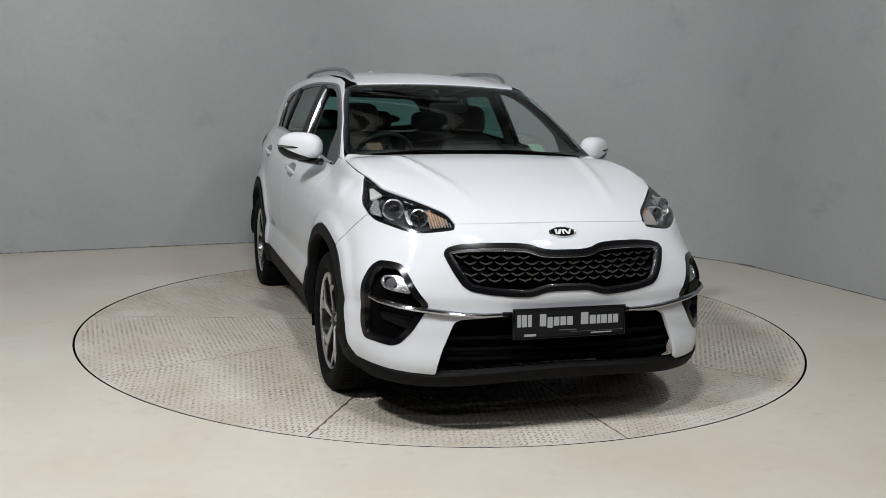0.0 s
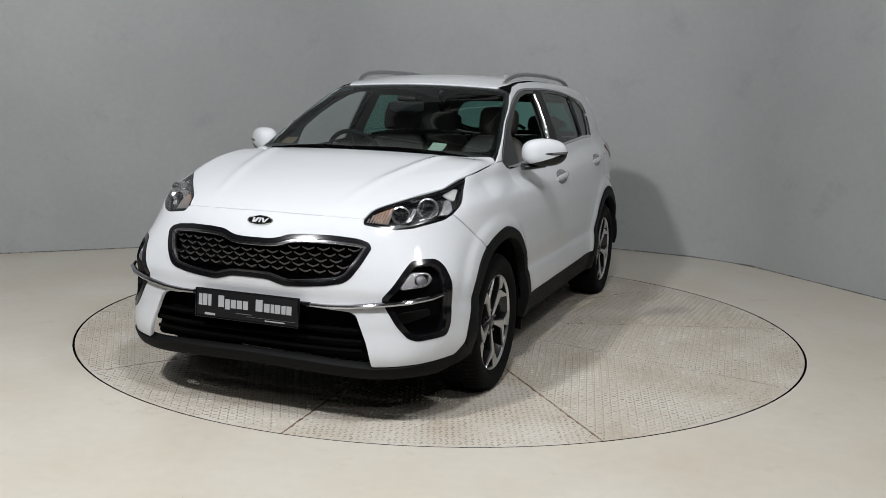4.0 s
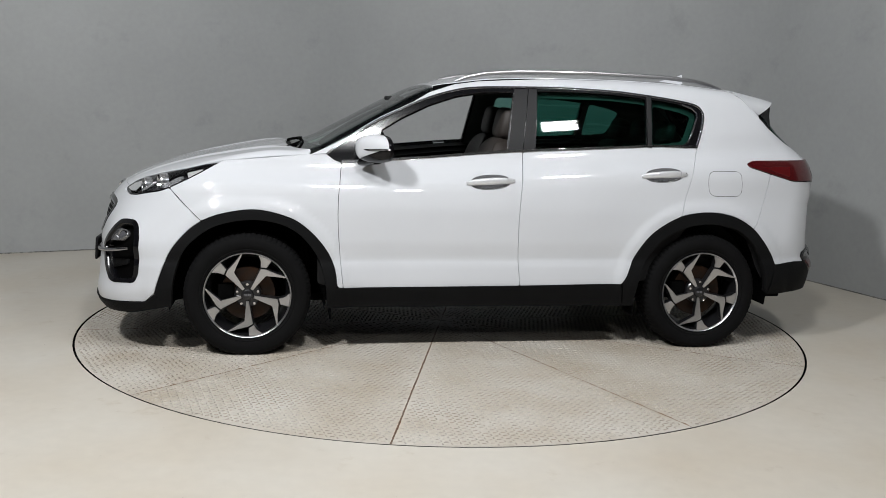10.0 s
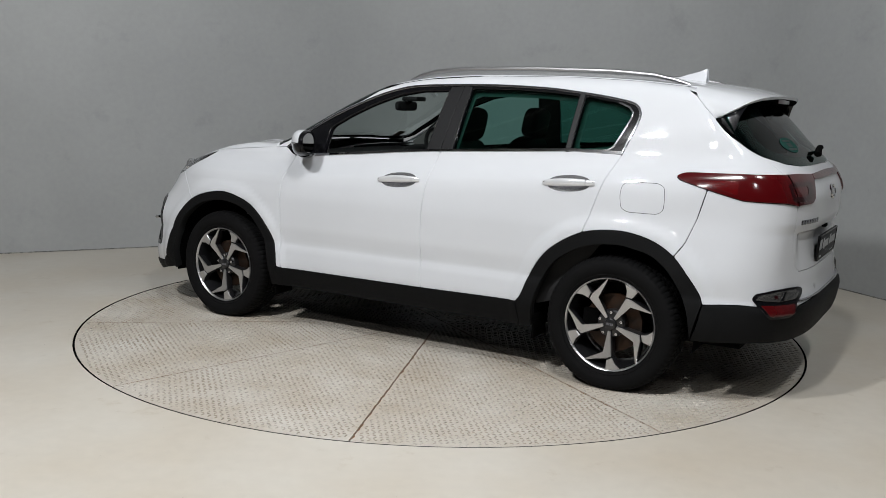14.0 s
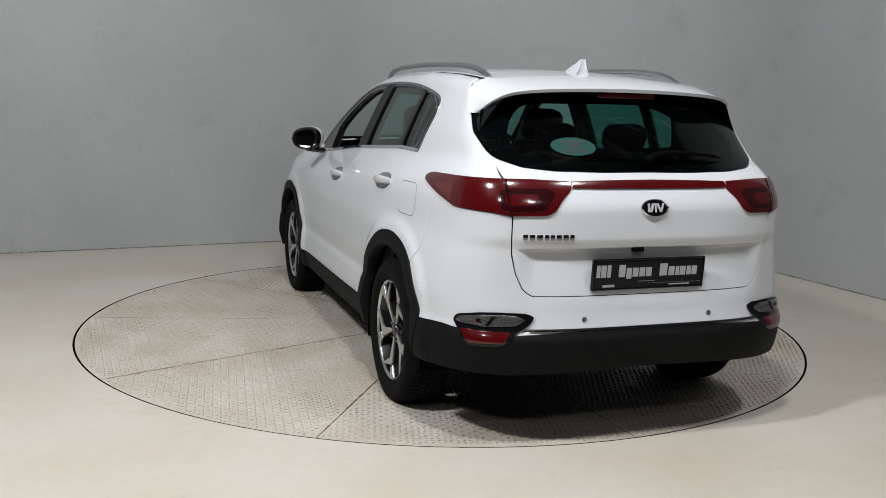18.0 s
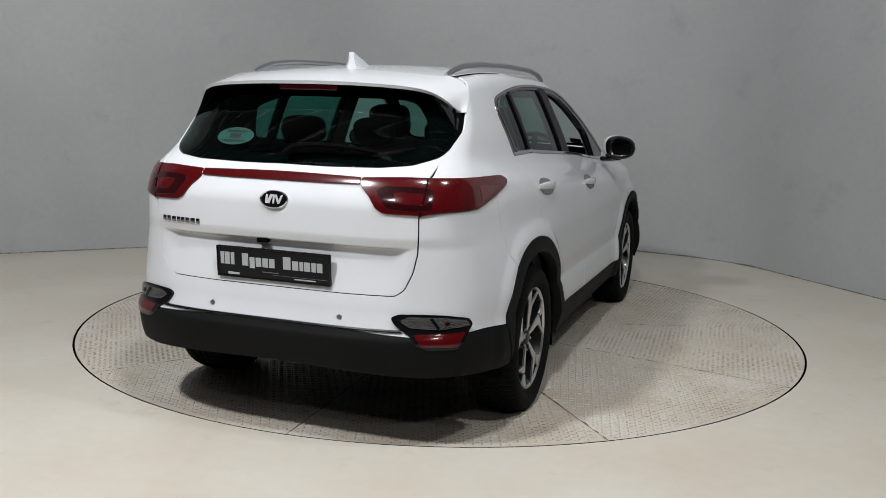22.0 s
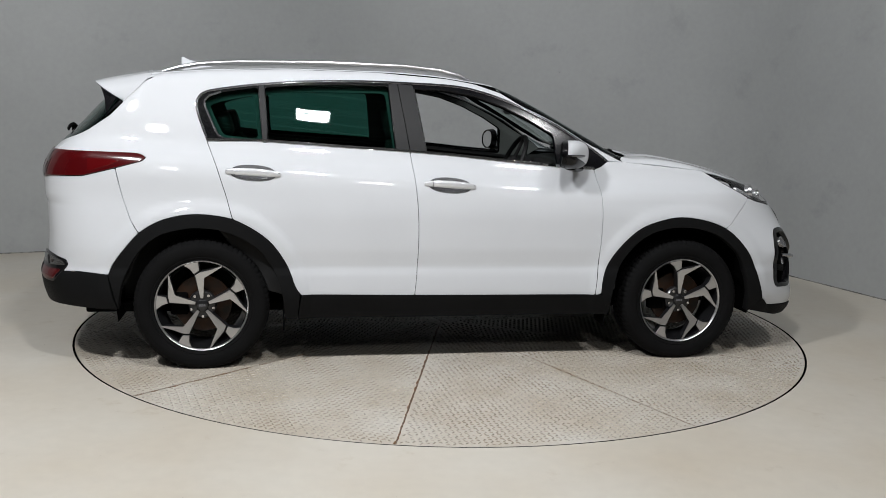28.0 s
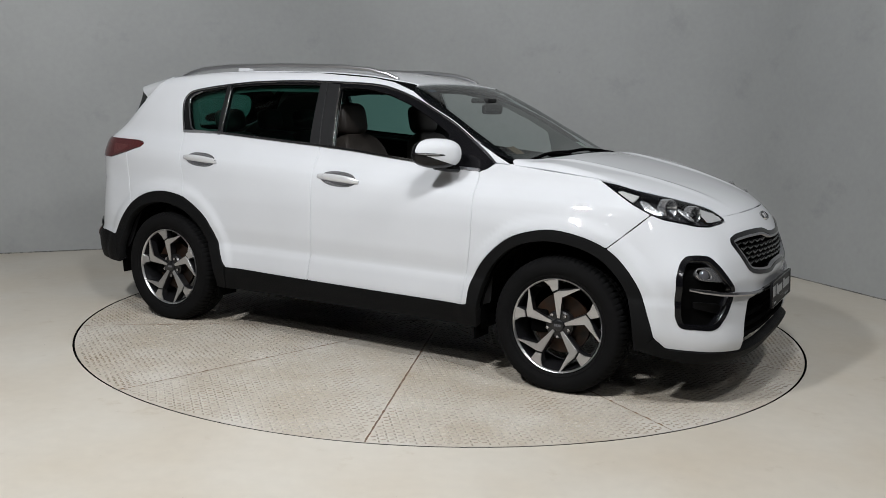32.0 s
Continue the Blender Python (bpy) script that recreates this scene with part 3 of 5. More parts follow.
FRAMES = both("side_frame", car, PAINT, sheet(side_chart, side_frame, .01, grid=.022))

# top panels
HOOD_LINE = [(a[0] + (b[0] - a[0]) * k / 6, a[1] + (b[1] - a[1]) * k / 6) for a, b in zip(HOOD_EDGE[1:3], HOOD_EDGE[2:4]) for k in range(6)] + [HOOD_EDGE[3]]
HOOD_XY = [(q[0], q[1]) for q in (on_side(x, z) for x, z in HOOD_LINE)]
LAMP_XY = [(1.66, .698), (1.81, .594), (1.885, .537), (1.935, .497), (1.97, .476), (2.02, .462)]
hood = [(1.13, 0), (1.12, .35), (1.085, .55), (1.02, .66), (.985, .715), (1.0, .742)] + HOOD_XY + LAMP_XY + [(2.06, .302), (2.083, 0)]
hood = hood + [(x, -y) for x, y in hood[-2:0:-1]]
BONNET = skin("bonnet", car, PAINT, sheet(top_chart, hood, .012))
screen = [(1.10, 0), (1.085, .4), (1.03, .70), (.9, .715), (.75, .690), (.55, .648), (.40, .616), (.30, .585), (.283, .5), (.278, 0)]
screen = screen + [(x, -y) for x, y in screen[-2:0:-1]]
WINDSCREEN = skin("windscreen", car, SCREEN, sheet(top_chart, screen, .02, lift=-.004, deep=0), "clear laminated windscreen")
roof = [(.27, 0), (.275, .5), (.15, .525), (-.4, .525), (-1.3, .52), (-1.56, .515), (-1.63, .49), (-1.66, 0)]
roof = roof + [(x, -y) for x, y in roof[-2:0:-1]]
ROOF = skin("roof", car, PAINT, sheet(top_chart, roof, .012))
both("roof_corner", car, PAINT, sheet(top_chart, [(-1.585, .49), (-1.555, .53), (-1.545, .575), (-1.60, .60), (-1.66, .60), (-1.68, .47)], .01, gap=0, lift=-.005, deep=0), "white panel under the spoiler seam")

# nose
GRILLE_YZ = [(0, .813), (.066, .813), (.115, .818), (.165, .836), (.240, .841), (.367, .839), (.470, .829), (.517, .813), (.532, .790), (.503, .719), (.467, .661),
             (.435, .641), (.357, .627), (.255, .618), (.181, .615), (.144, .623), (.095, .638), (0, .640)]
grille = whole(nose((), GRILLE_YZ))
fog = nose((), [(.740, .747), (.697, .741), (.679, .700), (.645, .630), (.605, .582), (.630, .536), (.675, .463), (.720, .410), (.752, .397)]) + nose([(1.942, .408), (1.918, .46), (1.911, .541), (1.909, .65), (1.914, .715), (1.932, .744)])
bumper = whole(nose((), [(0, .922), (.302, .917), (.465, .911), (.469, .888), (.531, .878), (.600, .869), (.662, .873)]) + nose([(1.903, .884), (1.806, .905)] + BUMPER_SEAM + ARCH_F2)
               + nose((), [(.857, .304), (.757, .291), (.580, .283), (.555, .391), (.504, .507), (.477, .520), (.281, .531), (0, .535)]))
BUMPER = skin("front_bumper", car, PAINT, sheet(nose_chart, bumper, .012, holes=[grille, fog, [(-u, v) for u, v in fog]], deep=.02))
lip = whole(nose((), [(0, .305), (.3, .298), (.592, .281), (.757, .291), (.857, .304)]) + nose([(1.832, .355), (1.745, .285)]) + nose((), [(.80, .235), (.569, .225), (.288, .243), (0, .250)]))
skin("lower_lip", car, CLAD, sheet(nose_chart, lip, .012, lift=.008, deep=.05), "black grained plastic lip")
LAMP_TOP = [(U * math.atan2(q[1], q[0] - 1.2), q[2]) for q in march(*top_chart(np.array([(1.56, .722)] + LAMP_XY)))]
head = nose([(1.903, .886), (1.806, .905), (1.754, .926), (1.661, .972), (1.568, 1.022), (1.480, 1.068)]) + LAMP_TOP + nose((), [(.466, .893), (.531, .879), (.600, .869), (.662, .873)])
HEADS = both("headlamp", car, LENS, sheet(nose_chart, head, .012, lift=.001, deep=0), "clear headlamp with dark housing")
both("headlamp_housing", car, HOUSING, sheet(nose_chart, head, .012, lift=-.045, deep=0, gap=-.002))

# tail
gate_low = tail((), [(0, .658), (.288, .658), (.523, .660), (.560, .686), (.592, .754), (.610, .835), (.614, .988), (.628, 1.132), (.640, 1.18), (.651, 1.237)])
glass_low = tail((), [(.651, 1.237), (.627, 1.210), (.542, 1.179), (.420, 1.167), (.187, 1.163), (0, 1.165)])
gate = whole(gate_low + glass_low[1:])
TAILGATE = skin("tailgate", car, PAINT, sheet(tail_chart, gate, .012, grid=.013, creases=(.8535,)))
rear_glass = whole(tail((), [(0, 1.165), (.187, 1.163), (.420, 1.167), (.542, 1.179), (.627, 1.210), (.651, 1.237), (.652, 1.307), (.628, 1.394), (.580, 1.462), (.500, 1.498), (0, 1.51)]))
REAR_WINDOW = skin("rear_window", TAILGATE, PRIVACY, sheet(tail_chart, rear_glass, .02, lift=-.002, deep=.006), "dark tinted rear window")
rear_bumper = whole(tail([], [(0, .658), (.288, .658), (.523, .660), (.560, .686), (.592, .754), (.610, .835), (.614, .988), (.685, 1.0)]) + tail([(-1.929, 1.007)] + TAIL_SEAM + ARCH_R3 + [(-1.954, .518)])
                    + tail((), [(.615, .500), (.284, .518), (0, .522)]))
REAR_BUMPER = skin("rear_bumper", car, PAINT, sheet(tail_chart, rear_bumper, .012))
valance = whole(tail((), [(0, .522), (.284, .518), (.615, .500)]) + tail([(-1.954, .518), (-1.798, .508), (-1.75, .326)]) + tail((), [(.780, .335), (.63, .331), (.281, .345), (0, .352)]))
skin("rear_valance", car, CLAD, sheet(tail_chart, valance, .012, lift=.006, deep=.06), "black grained plastic valance")
lamp = tail((), [(.685, 1.0), (.621, .987), (.479, .991), (.444, 1.009), (.411, 1.055), (.369, 1.092), (.366, 1.127), (.534, 1.134)]) + tail(TAIL_TIP[::-1])
LAMPS = both("tail_lamp", car, RED, sheet(tail_chart, lamp, .012, lift=.007, deep=.02), "dark red tail lamp")
bar = whole(tail((), [(0, 1.134), (.12, 1.133), (.25, 1.130), (.366, 1.127), (.369, 1.098), (.25, 1.096), (0, 1.096)]))
skin("tail_lamp_bar", TAILGATE, RED, sheet(tail_chart, bar, .004, lift=.008, deep=.02), "red light bar across the tailgate")

# black backing behind the corner between rear pillar and glass
both("corner_backing", car, DARK, sheet(side_chart, [(-1.60, 1.485), (-1.66, 1.435), (-1.71, 1.36), (-1.78, 1.27), (-1.86, 1.20), (-1.91, 1.24), (-1.85, 1.31), (-1.77, 1.39), (-1.67, 1.49)], .01, gap=0, grid=.03, lift=-.02, deep=0), "black backing behind the rear corner")
# black sheets added behind the panel gaps, standing in for the shade in them
under = [(.88, 1.10), (1.054, 1.095), (1.45, 1.045), (1.70, .93), (1.62, .80)] + [(x, z + .012) for x, z in ARCH_F[::-1]] + [(.80, .40), (-.80, .41)] + [(x, z + .012) for x, z in ARCH_R[1:] + ARCH_R2] + [(-1.70, .80), (-1.78, 1.03), (-1.70, 1.10), (-1.4, 1.10), (-1.33, 1.17), (-1.0, 1.18), (-.23, 1.138), (.62, 1.07)]
both("gap_shade_side", car, DARK, sheet(side_chart, under, .01, gap=0, grid=.05, lift=-.017, deep=0), "black sheet added to shade the door gaps")
skin("gap_shade_gate", TAILGATE, DARK, sheet(tail_chart, whole(tail((), [(0, .60), (.60, .60), (.68, .75), (.68, .97), (.64, 1.10), (.60, 1.17), (0, 1.15)])), .01, gap=0, grid=.05, lift=-.018, deep=0), "black sheet added to shade the tailgate gap")
skin("gap_shade_nose", BUMPER, DARK, sheet(nose_chart, whole(nose((), [(0, .95), (.44, .935), (.62, .86), (.66, .80), (.55, .845), (.30, .86), (0, .835)])), .01, gap=0, grid=.05, lift=-.018, deep=0))
# cladding
ARCH_F_IN = dense([(1.742, .268), (1.725, .442), (1.666, .598), (1.538, .711), (1.381, .759), (1.228, .759), (1.078, .705), (.963, .579), (.911, .420), (.897, .268)])
ARCH_R_IN = dense([(-.905, .266), (-.920, .400), (-.960, .520), (-1.030, .630), (-1.132, .702), (-1.240, .741), (-1.363, .752), (-1.440, .741), (-1.532, .717), (-1.607, .666), (-1.652, .614), (-1.699, .535), (-1.735, .440), (-1.750, .326)])
both("front_arch_trim", car, CLAD, sheet(side_chart, ARCH_F + ARCH_F2 + ARCH_F_IN, .012, lift=.008, deep=.05, grid=.02), "black grained wheel-arch trim")
both("rear_arch_trim", car, CLAD, sheet(side_chart, ARCH_R[1:] + ARCH_R2 + ARCH_R3 + ARCH_R_IN[::-1] + [(-.84, .262)], .012, lift=.008, deep=.05, grid=.02), "black grained wheel-arch trim")
both("sill", car, CLAD, sheet(side_chart, [(.838, .386), (.3, .388), (-.3, .393), (-.82, .400), (-.84, .262), (0, .262), (.897, .268), (.905, .36)], .01, lift=.006, deep=.08), "black grained plastic sill")

# side glass
for door, k in zip(REAR_DOORS, (0, 1)):
    skin("door_glass", door, PRIVACY, sheet(side_chart, [(-1.015, 1.487), (-.803, 1.507), (-.616, 1.515), (-.340, 1.514), (-.307, 1.158), (-.470, 1.166), (-.780, 1.182), (-.995, 1.194)], .015, lift=-.012, deep=0), "dark tinted door glass", k)
both("quarter_glass", car, PRIVACY, sheet(side_chart, [(-1.044, 1.486), (-1.241, 1.456), (-1.302, 1.433), (-1.327, 1.407), (-1.327, 1.376), (-1.287, 1.285), (-1.257, 1.225), (-1.224, 1.204), (-1.013, 1.195)], .02, lift=-.010, deep=0), "dark tinted quarter glass")

# ---------------------------------------------------------------- flank details
FRONT_OPEN = [(-.200, 1.500), (-.015, 1.496), (.144, 1.469), (.303, 1.414), (.462, 1.338), (.590, 1.262), (.606, 1.096), (.465, 1.103), (.059, 1.132), (-.140, 1.148)]
REAR_GLASS = [(-1.015, 1.487), (-.803, 1.507), (-.616, 1.515), (-.340, 1.514), (-.307, 1.158), (-.470, 1.166), (-.780, 1.182), (-.995, 1.194)]
QUARTER = [(-1.044, 1.486), (-1.241, 1.456), (-1.302, 1.433), (-1.327, 1.407), (-1.327, 1.376), (-1.287, 1.285), (-1.257, 1.225), (-1.224, 1.204), (-1.020, 1.196)]
DLO = DLO_TOP + BELT[1:] + [(.855, 1.089)]


def shrink(pts, d):
    """The outline moved inwards by d."""
    p = np.array(pts, float)
    area = .5 * np.sum(p[:, 0] * np.roll(p[:, 1], -1) - np.roll(p[:, 0], -1) * p[:, 1])
    a, b = p - np.roll(p, 1, 0), np.roll(p, -1, 0) - p
    d1 = a / (np.linalg.norm(a, axis=1)[:, None] + 1e-9) + b / (np.linalg.norm(b, axis=1)[:, None] + 1e-9)
    n = np.stack((-d1[:, 1], d1[:, 0]), 1)
    n /= np.linalg.norm(n, axis=1)[:, None] + 1e-9
    return [tuple(q) for q in p + n * d * np.sign(area)]


def ribbon(line, w0, w1):
    """The outline of a band beside a line, between two distances to its left."""
    p = np.array(line, float)
    d = np.gradient(p, axis=0)
    n = np.stack((-d[:, 1], d[:, 0]), 1) / np.linalg.norm(d, axis=1)[:, None]
    return [tuple(q) for q in p + n * w0] + [tuple(q) for q in (p + n * w1)[::-1]]


both("window_frame", car, GLOSS, sheet(side_chart, DLO, .01, gap=.001, lift=-.003, deep=.03, grid=.022, holes=[FRONT_OPEN, shrink(REAR_GLASS, .004), shrink(QUARTER, .004)], hole_r=.02), "gloss black window surround")
both("belt_trim", car, CHROME, sheet(side_chart, ribbon(BELT, .001, .013), .002, gap=0, lift=.004, deep=.01, grid=.02), "chrome strip under the windows")
both("window_trim", car, CHROME_DARK, sheet(side_chart, ribbon(DLO_TOP, .001, .009), .002, gap=0, lift=.003, deep=.008, grid=.02), "dark chrome strip round the windows")
both("quarter_trim", car, CHROME_DARK, sheet(side_chart, ribbon(QUARTER[1:9], .001, .008), .002, gap=0, lift=.0, deep=.008, grid=.02))
both("glass_divider", car, PILLAR_GREY, sheet(side_chart, [(-1.042, 1.492), (-1.017, 1.492), (-.997, 1.190), (-1.020, 1.190)], .002, gap=0, lift=.002, deep=.01))
both("channel_trim", car, CHROME, sheet(side_chart, [(-.203, 1.492), (-.196, 1.492), (-.139, 1.155), (-.146, 1.155)], .001, gap=0, lift=.001, deep=.02), "bright window channel")
for k in (0, 1):
    skin("pillar_cover", REAR_DOORS[k], PILLAR_GREY, sheet(side_chart, [(-.342, 1.516), (-.293, 1.519), (-.236, 1.160), (-.308, 1.165)], .004, gap=.001, lift=.002), "dark grey pillar cover", k)
    skin("pillar_cover", FRONT_DOORS[k], PILLAR_GREY, sheet(side_chart, [(-.288, 1.519), (-.205, 1.512), (-.143, 1.152), (-.231, 1.158)], .004, gap=.001, lift=.002), "dark grey pillar cover", k)


def on_flank(pts, lift):
    """Points of the flank, moved out by lift, with no copy for the other side."""
    p = march(*side_chart(np.array(pts, float)))
    return p + normals(p) * np.asarray(lift, float).reshape(-1, 1)


def flip(ob_bm, k):
    if k:
        for v in ob_bm.verts:
            v.co.y = -v.co.y
    return ob_bm


for doors, hx, hz, tilt in ((FRONT_DOORS, *HANDLE_F), (REAR_DOORS, *HANDLE_R)):
    for k in (0, 1):
        # a scooped cup behind the grip
        bm = bmesh.new()
        rings = []
        for f, d in ((1.0, .0012), (.96, -.002), (.86, -.008), (.68, -.012), (.40, -.0138), (.05, -.0142)):
            rings.append([bm.verts.new(q) for q in on_flank(oval(hx, hz, CUP_A * f, CUP_B * f, tilt, 2.3, 36), d)])
        for a, b in zip(rings, rings[1:]):
            for i in range(36):
                bm.faces.new((a[i], a[(i + 1) % 36], b[(i + 1) % 36], b[i]))
        bm.faces.new(rings[-1])
        part("handle_cup", flip(bm, k), CUP_SILVER, doors[k], "silver scooped handle cup", 50)
        # the grip: a lens-shaped bar across the cup, with a lock cover at its rear end
        for x0, x1, name, mat, label in ((-.094, .141, "handle", CUP, "pale silver door handle"), (-.141, -.097, "handle_end", CUP, "pale silver handle end")):
            xs = np.linspace(x0, x1, 17 if x1 > 0 else 7)
            line = on_flank([(hx + x * math.cos(tilt), hz + x * math.sin(tilt)) for x in xs], [.004 + .019 * (1 - (x / .145) ** 2) for x in xs])
            bm = bmesh.new()
            tube(bm, [Vector(q) for q in line], [.0045 + .0045 * max(0, 1 - (x / .143) ** 2) ** .6 for x in xs], 12, 2.2)
            part(name, flip(bm, k), mat, doors[k], label, 60)
        bm = bmesh.new()
        xs = np.linspace(-.135, .135, 17)
        line = on_flank([(hx + x * math.cos(tilt) - .0115 * math.sin(tilt), hz + .0125 * (1 - (x / .16) ** 2) + x * math.sin(tilt)) for x in xs], [.008 + .020 * (1 - (x / .145) ** 2) for x in xs])
        tube(bm, [Vector(q) for q in line], .0034, 8)
        part("handle_strip", flip(bm, k), CHROME_DARK, doors[k], "dark chrome strip", 60)
FLAP = [(-1.345, 1.000), (-1.352, 1.045), (-1.375, 1.064), (-1.53, 1.066), (-1.562, 1.050), (-1.570, .985), (-1.566, .935), (-1.54, .916), (-1.39, .916), (-1.355, .935)]
skin("fuel_flap", FRAMES[0], PAINT, sheet(side_chart, FLAP, .025, gap=.002, lift=.0012, deep=.004))
skin("flap_gap", FRAMES[0], DARK, sheet(side_chart, FLAP, .025, gap=-.001, lift=.0004, deep=0), "thin dark gap round the fuel flap")


def blob(bm, cx, cy, cz, ax, ay, az, power=2.6, nu=20, nv=12, m=None, cut=None):
    """A rounded box-like ball."""
    def sp(v):
        return math.copysign(abs(v) ** (2 / power), v)
    rows = []
    for j in range(nv + 1):
        t = -math.pi / 2 + math.pi * j / nv
        ring = []
        for i in range(nu):
            f = 2 * math.pi * i / nu
            p = Vector((ax * sp(math.cos(t)) * sp(math.cos(f)), ay * sp(math.cos(t)) * sp(math.sin(f)), az * sp(math.sin(t))))
            ring.append(bm.verts.new((cx + p.x, cy + p.y, cz + p.z)))
        rows.append(ring)
    for a, b in zip(rows, rows[1:]):
        for i in range(nu):
            bm.faces.new((a[i], a[(i + 1) % nu], b[(i + 1) % nu], b[i]))
    made = [v for r in rows for v in r]
    bmesh.ops.remove_doubles(bm, verts=made, dist=1e-5)
    made = [v for v in made if v.is_valid]
    if m:
        bmesh.ops.transform(bm, matrix=m, verts=made)
    return made


def mirror_unit(s, door):
    """A door mirror: white cap over a black shell, with an indicator strip."""
    shape = pose(.632, s * .906, 1.164, 0, 0, s * 44)
    inv = shape.inverted()
    ax, ay, az, pw = .070, .136, .078, 2.6
    n = (inv.to_3x3() @ Vector((-1, -s * .22, .04))).normalized()

    def cut(bm, co, no, keep_front):
        bmesh.ops.bisect_plane(bm, geom=bm.verts[:] + bm.edges[:] + bm.faces[:], plane_co=co, plane_no=no, clear_inner=keep_front, clear_outer=not keep_front)

    bm = bmesh.new()
    for v in blob(bm, 0, 0, 0, ax, ay, az, pw, 36, 22):
        v.co.z *= 1 - .9 * max(0, v.co.y * s - .02)
    cut(bm, n * .058, n, False)
    low, rear = bm.copy(), bm.copy()
    split, lean = Vector((0, 0, -.030)), Vector((0, -s * .30, 1))
    cut(bm, split, lean, True)
    cut(bm, n * .030, n, False)
    cut(low, split - Vector((0, 0, .0006)), lean, False)
    cut(rear, n * .0305, n, True)
    unit = part("mirror", low, GLOSS, door, "door mirror with white cap over gloss black shell")
    unit.matrix_basis = shape
    part("cap", bm, PAINT, unit, "white painted cap")
    # the rear rim holds the glass in its opening
    loop = [e for e in rear.edges if len(e.link_faces) == 1 and all(abs(v.co.dot(n) - .058) < 1e-4 for v in e.verts)]
    ends = {v for e in loop for v in e.verts}
    mid = sum((v.co for v in ends), Vector()) / len(ends)
    side = n.cross(Vector((0, 0, 1))).normalized()
    ring = sorted(ends, key=lambda v: math.atan2((v.co - mid).z, (v.co - mid).dot(side)))
    inner = [rear.verts.new(mid + (v.co - mid) * .86 - n * .006) for v in ring]
    for i in range(len(ring)):
        k = (i + 1) % len(ring)
        rear.faces.new((ring[i], ring[k], inner[k], inner[i]))
    pane = bmesh.new()
    pane.faces.new([pane.verts.new(v.co + n * .001) for v in inner])
    part("rear_rim", rear, GLOSS, unit, "gloss black rear rim")
    part("mirror_glass", pane, MIRROR, unit, "mirror glass")
    line = []
    for k in range(9):
        y = -.035 + .163 * k / 8
        x = ax * max(.02, 1 - abs(y / ay) ** pw) ** (1 / pw)
        line.append((x - .003, s * y, -.004 + .03 * max(0, y)))
    bm = bmesh.new()
    tube(bm, line, [.003, .006, .008, .009, .009, .009, .009, .008, .006], 8, .9)
    part("indicator", bm, GLOSS, unit, "black indicator strip")
    bm = bmesh.new()
    tube(bm, [(x + .006, y, z) for x, y, z in line[2:8]], .0042, 6)
    part("indicator_lens", bm, LAMP_GREY, unit, "grey indicator lens")
    bm = bmesh.new()
    tube(bm, [inv @ Vector(q) for q in ((.63, s * .905, 1.098), (.665, s * .855, 1.085), (.70, s * .80, 1.082))], [.040, .034, .040], 12, .5)
    part("foot", bm, GLOSS, unit)


for s, door in ((1, FRONT_DOORS[0]), (-1, FRONT_DOORS[1])):
    mirror_unit(s, door)

# windscreen border, wipers and roof
screen_in = [(x - .085 if x > 1.0 else (x + .03 if x < .31 else x), y * (.95 if abs(y) > .3 else 1)) for x, y in screen]
skin("screen_border", WINDSCREEN, GLOSS, sheet(top_chart, screen, .02, gap=-.004, lift=-.007, deep=0, holes=[screen_in], hole_r=.05), "black printed border")
cowl = [(1.145, 0), (1.135, .35), (1.08, .66), (1.045, .735), (1.0, .735), (1.05, .45), (1.07, 0)]
cowl = cowl + [(x, -y) for x, y in cowl[-2:0:-1]]
skin("cowl", car, CLAD, sheet(top_chart, cowl, .01, gap=0, lift=-.016, deep=0), "black plastic cowl")


def on_top(x, y, h=0.0):
    p = march(*top_chart(np.array([(x, y)], float)))
    return Vector((p + h * normals(p))[0])


for ys in ((.60, .30, -.08), (-.08, -.34, -.60)):
    bm = bmesh.new()
    tube(bm, [on_top(1.055 - .03 * math.sin(math.pi * k / 8) - .012 * (k == 8), ys[0] + (ys[2] - ys[0]) * k / 8, -.001) for k in range(9)], .006, 6)
    w = part("wiper", bm, DARK, car, "black windscreen wiper")
    bm = bmesh.new()
    tube(bm, [on_top(1.115, ys[0] - .12, -.006), on_top(1.075, (ys[0] + ys[1]) / 2 - .05, .001), on_top(1.035, ys[1] - .02, .002)], [.010, .008, .005], 6)
    part("wiper_arm", bm, DARK, w)
for s in (1, -1):
    bm = bmesh.new()
    line = [(.135, .497, .004), (.06, .503, .026), (-.05, .508, .040), (-.25, .512, .046), (-.7, .512, .047), (-1.15, .504, .046), (-1.36, .50, .040), (-1.47, .497, .024), (-1.555, .494, .002)]
    tube(bm, [on_top(x, s * y, h * .78) for x, y, h in line], [.010, .015, .0165, .0165, .0165, .0165, .0165, .015, .010], 10, .8)
    part("roof_rail", bm, RAIL, car, "satin silver roof rail")
    skin("roof_ditch", car, DARK, sheet(top_chart, [(.27, .505), (.28, .585), (.18, .560), (.0, .548), (-.4, .544), (-1.3, .540), (-1.56, .535), (-1.58, .50)], .005, gap=0, lift=-.004, deep=0), "", 0 if s > 0 else 1)
bm = bmesh.new()
base = on_top(-1.425, 0)
sec = []
for x, h, w in ((.13, .004, .012), (.08, .014, .030), (.02, .032, .040), (-.035, .046, .040), (-.066, .060, .040), (-.078, .061, .038), (-.072, .030, .040), (-.070, .0, .044)):
    sec.append([bm.verts.new((base.x + x, y, base.z + z)) for y, z in ((-w, -.014), (-w * .5, h * .30), (-w * .30, h), (w * .30, h), (w * .5, h * .30), (w, -.014))])
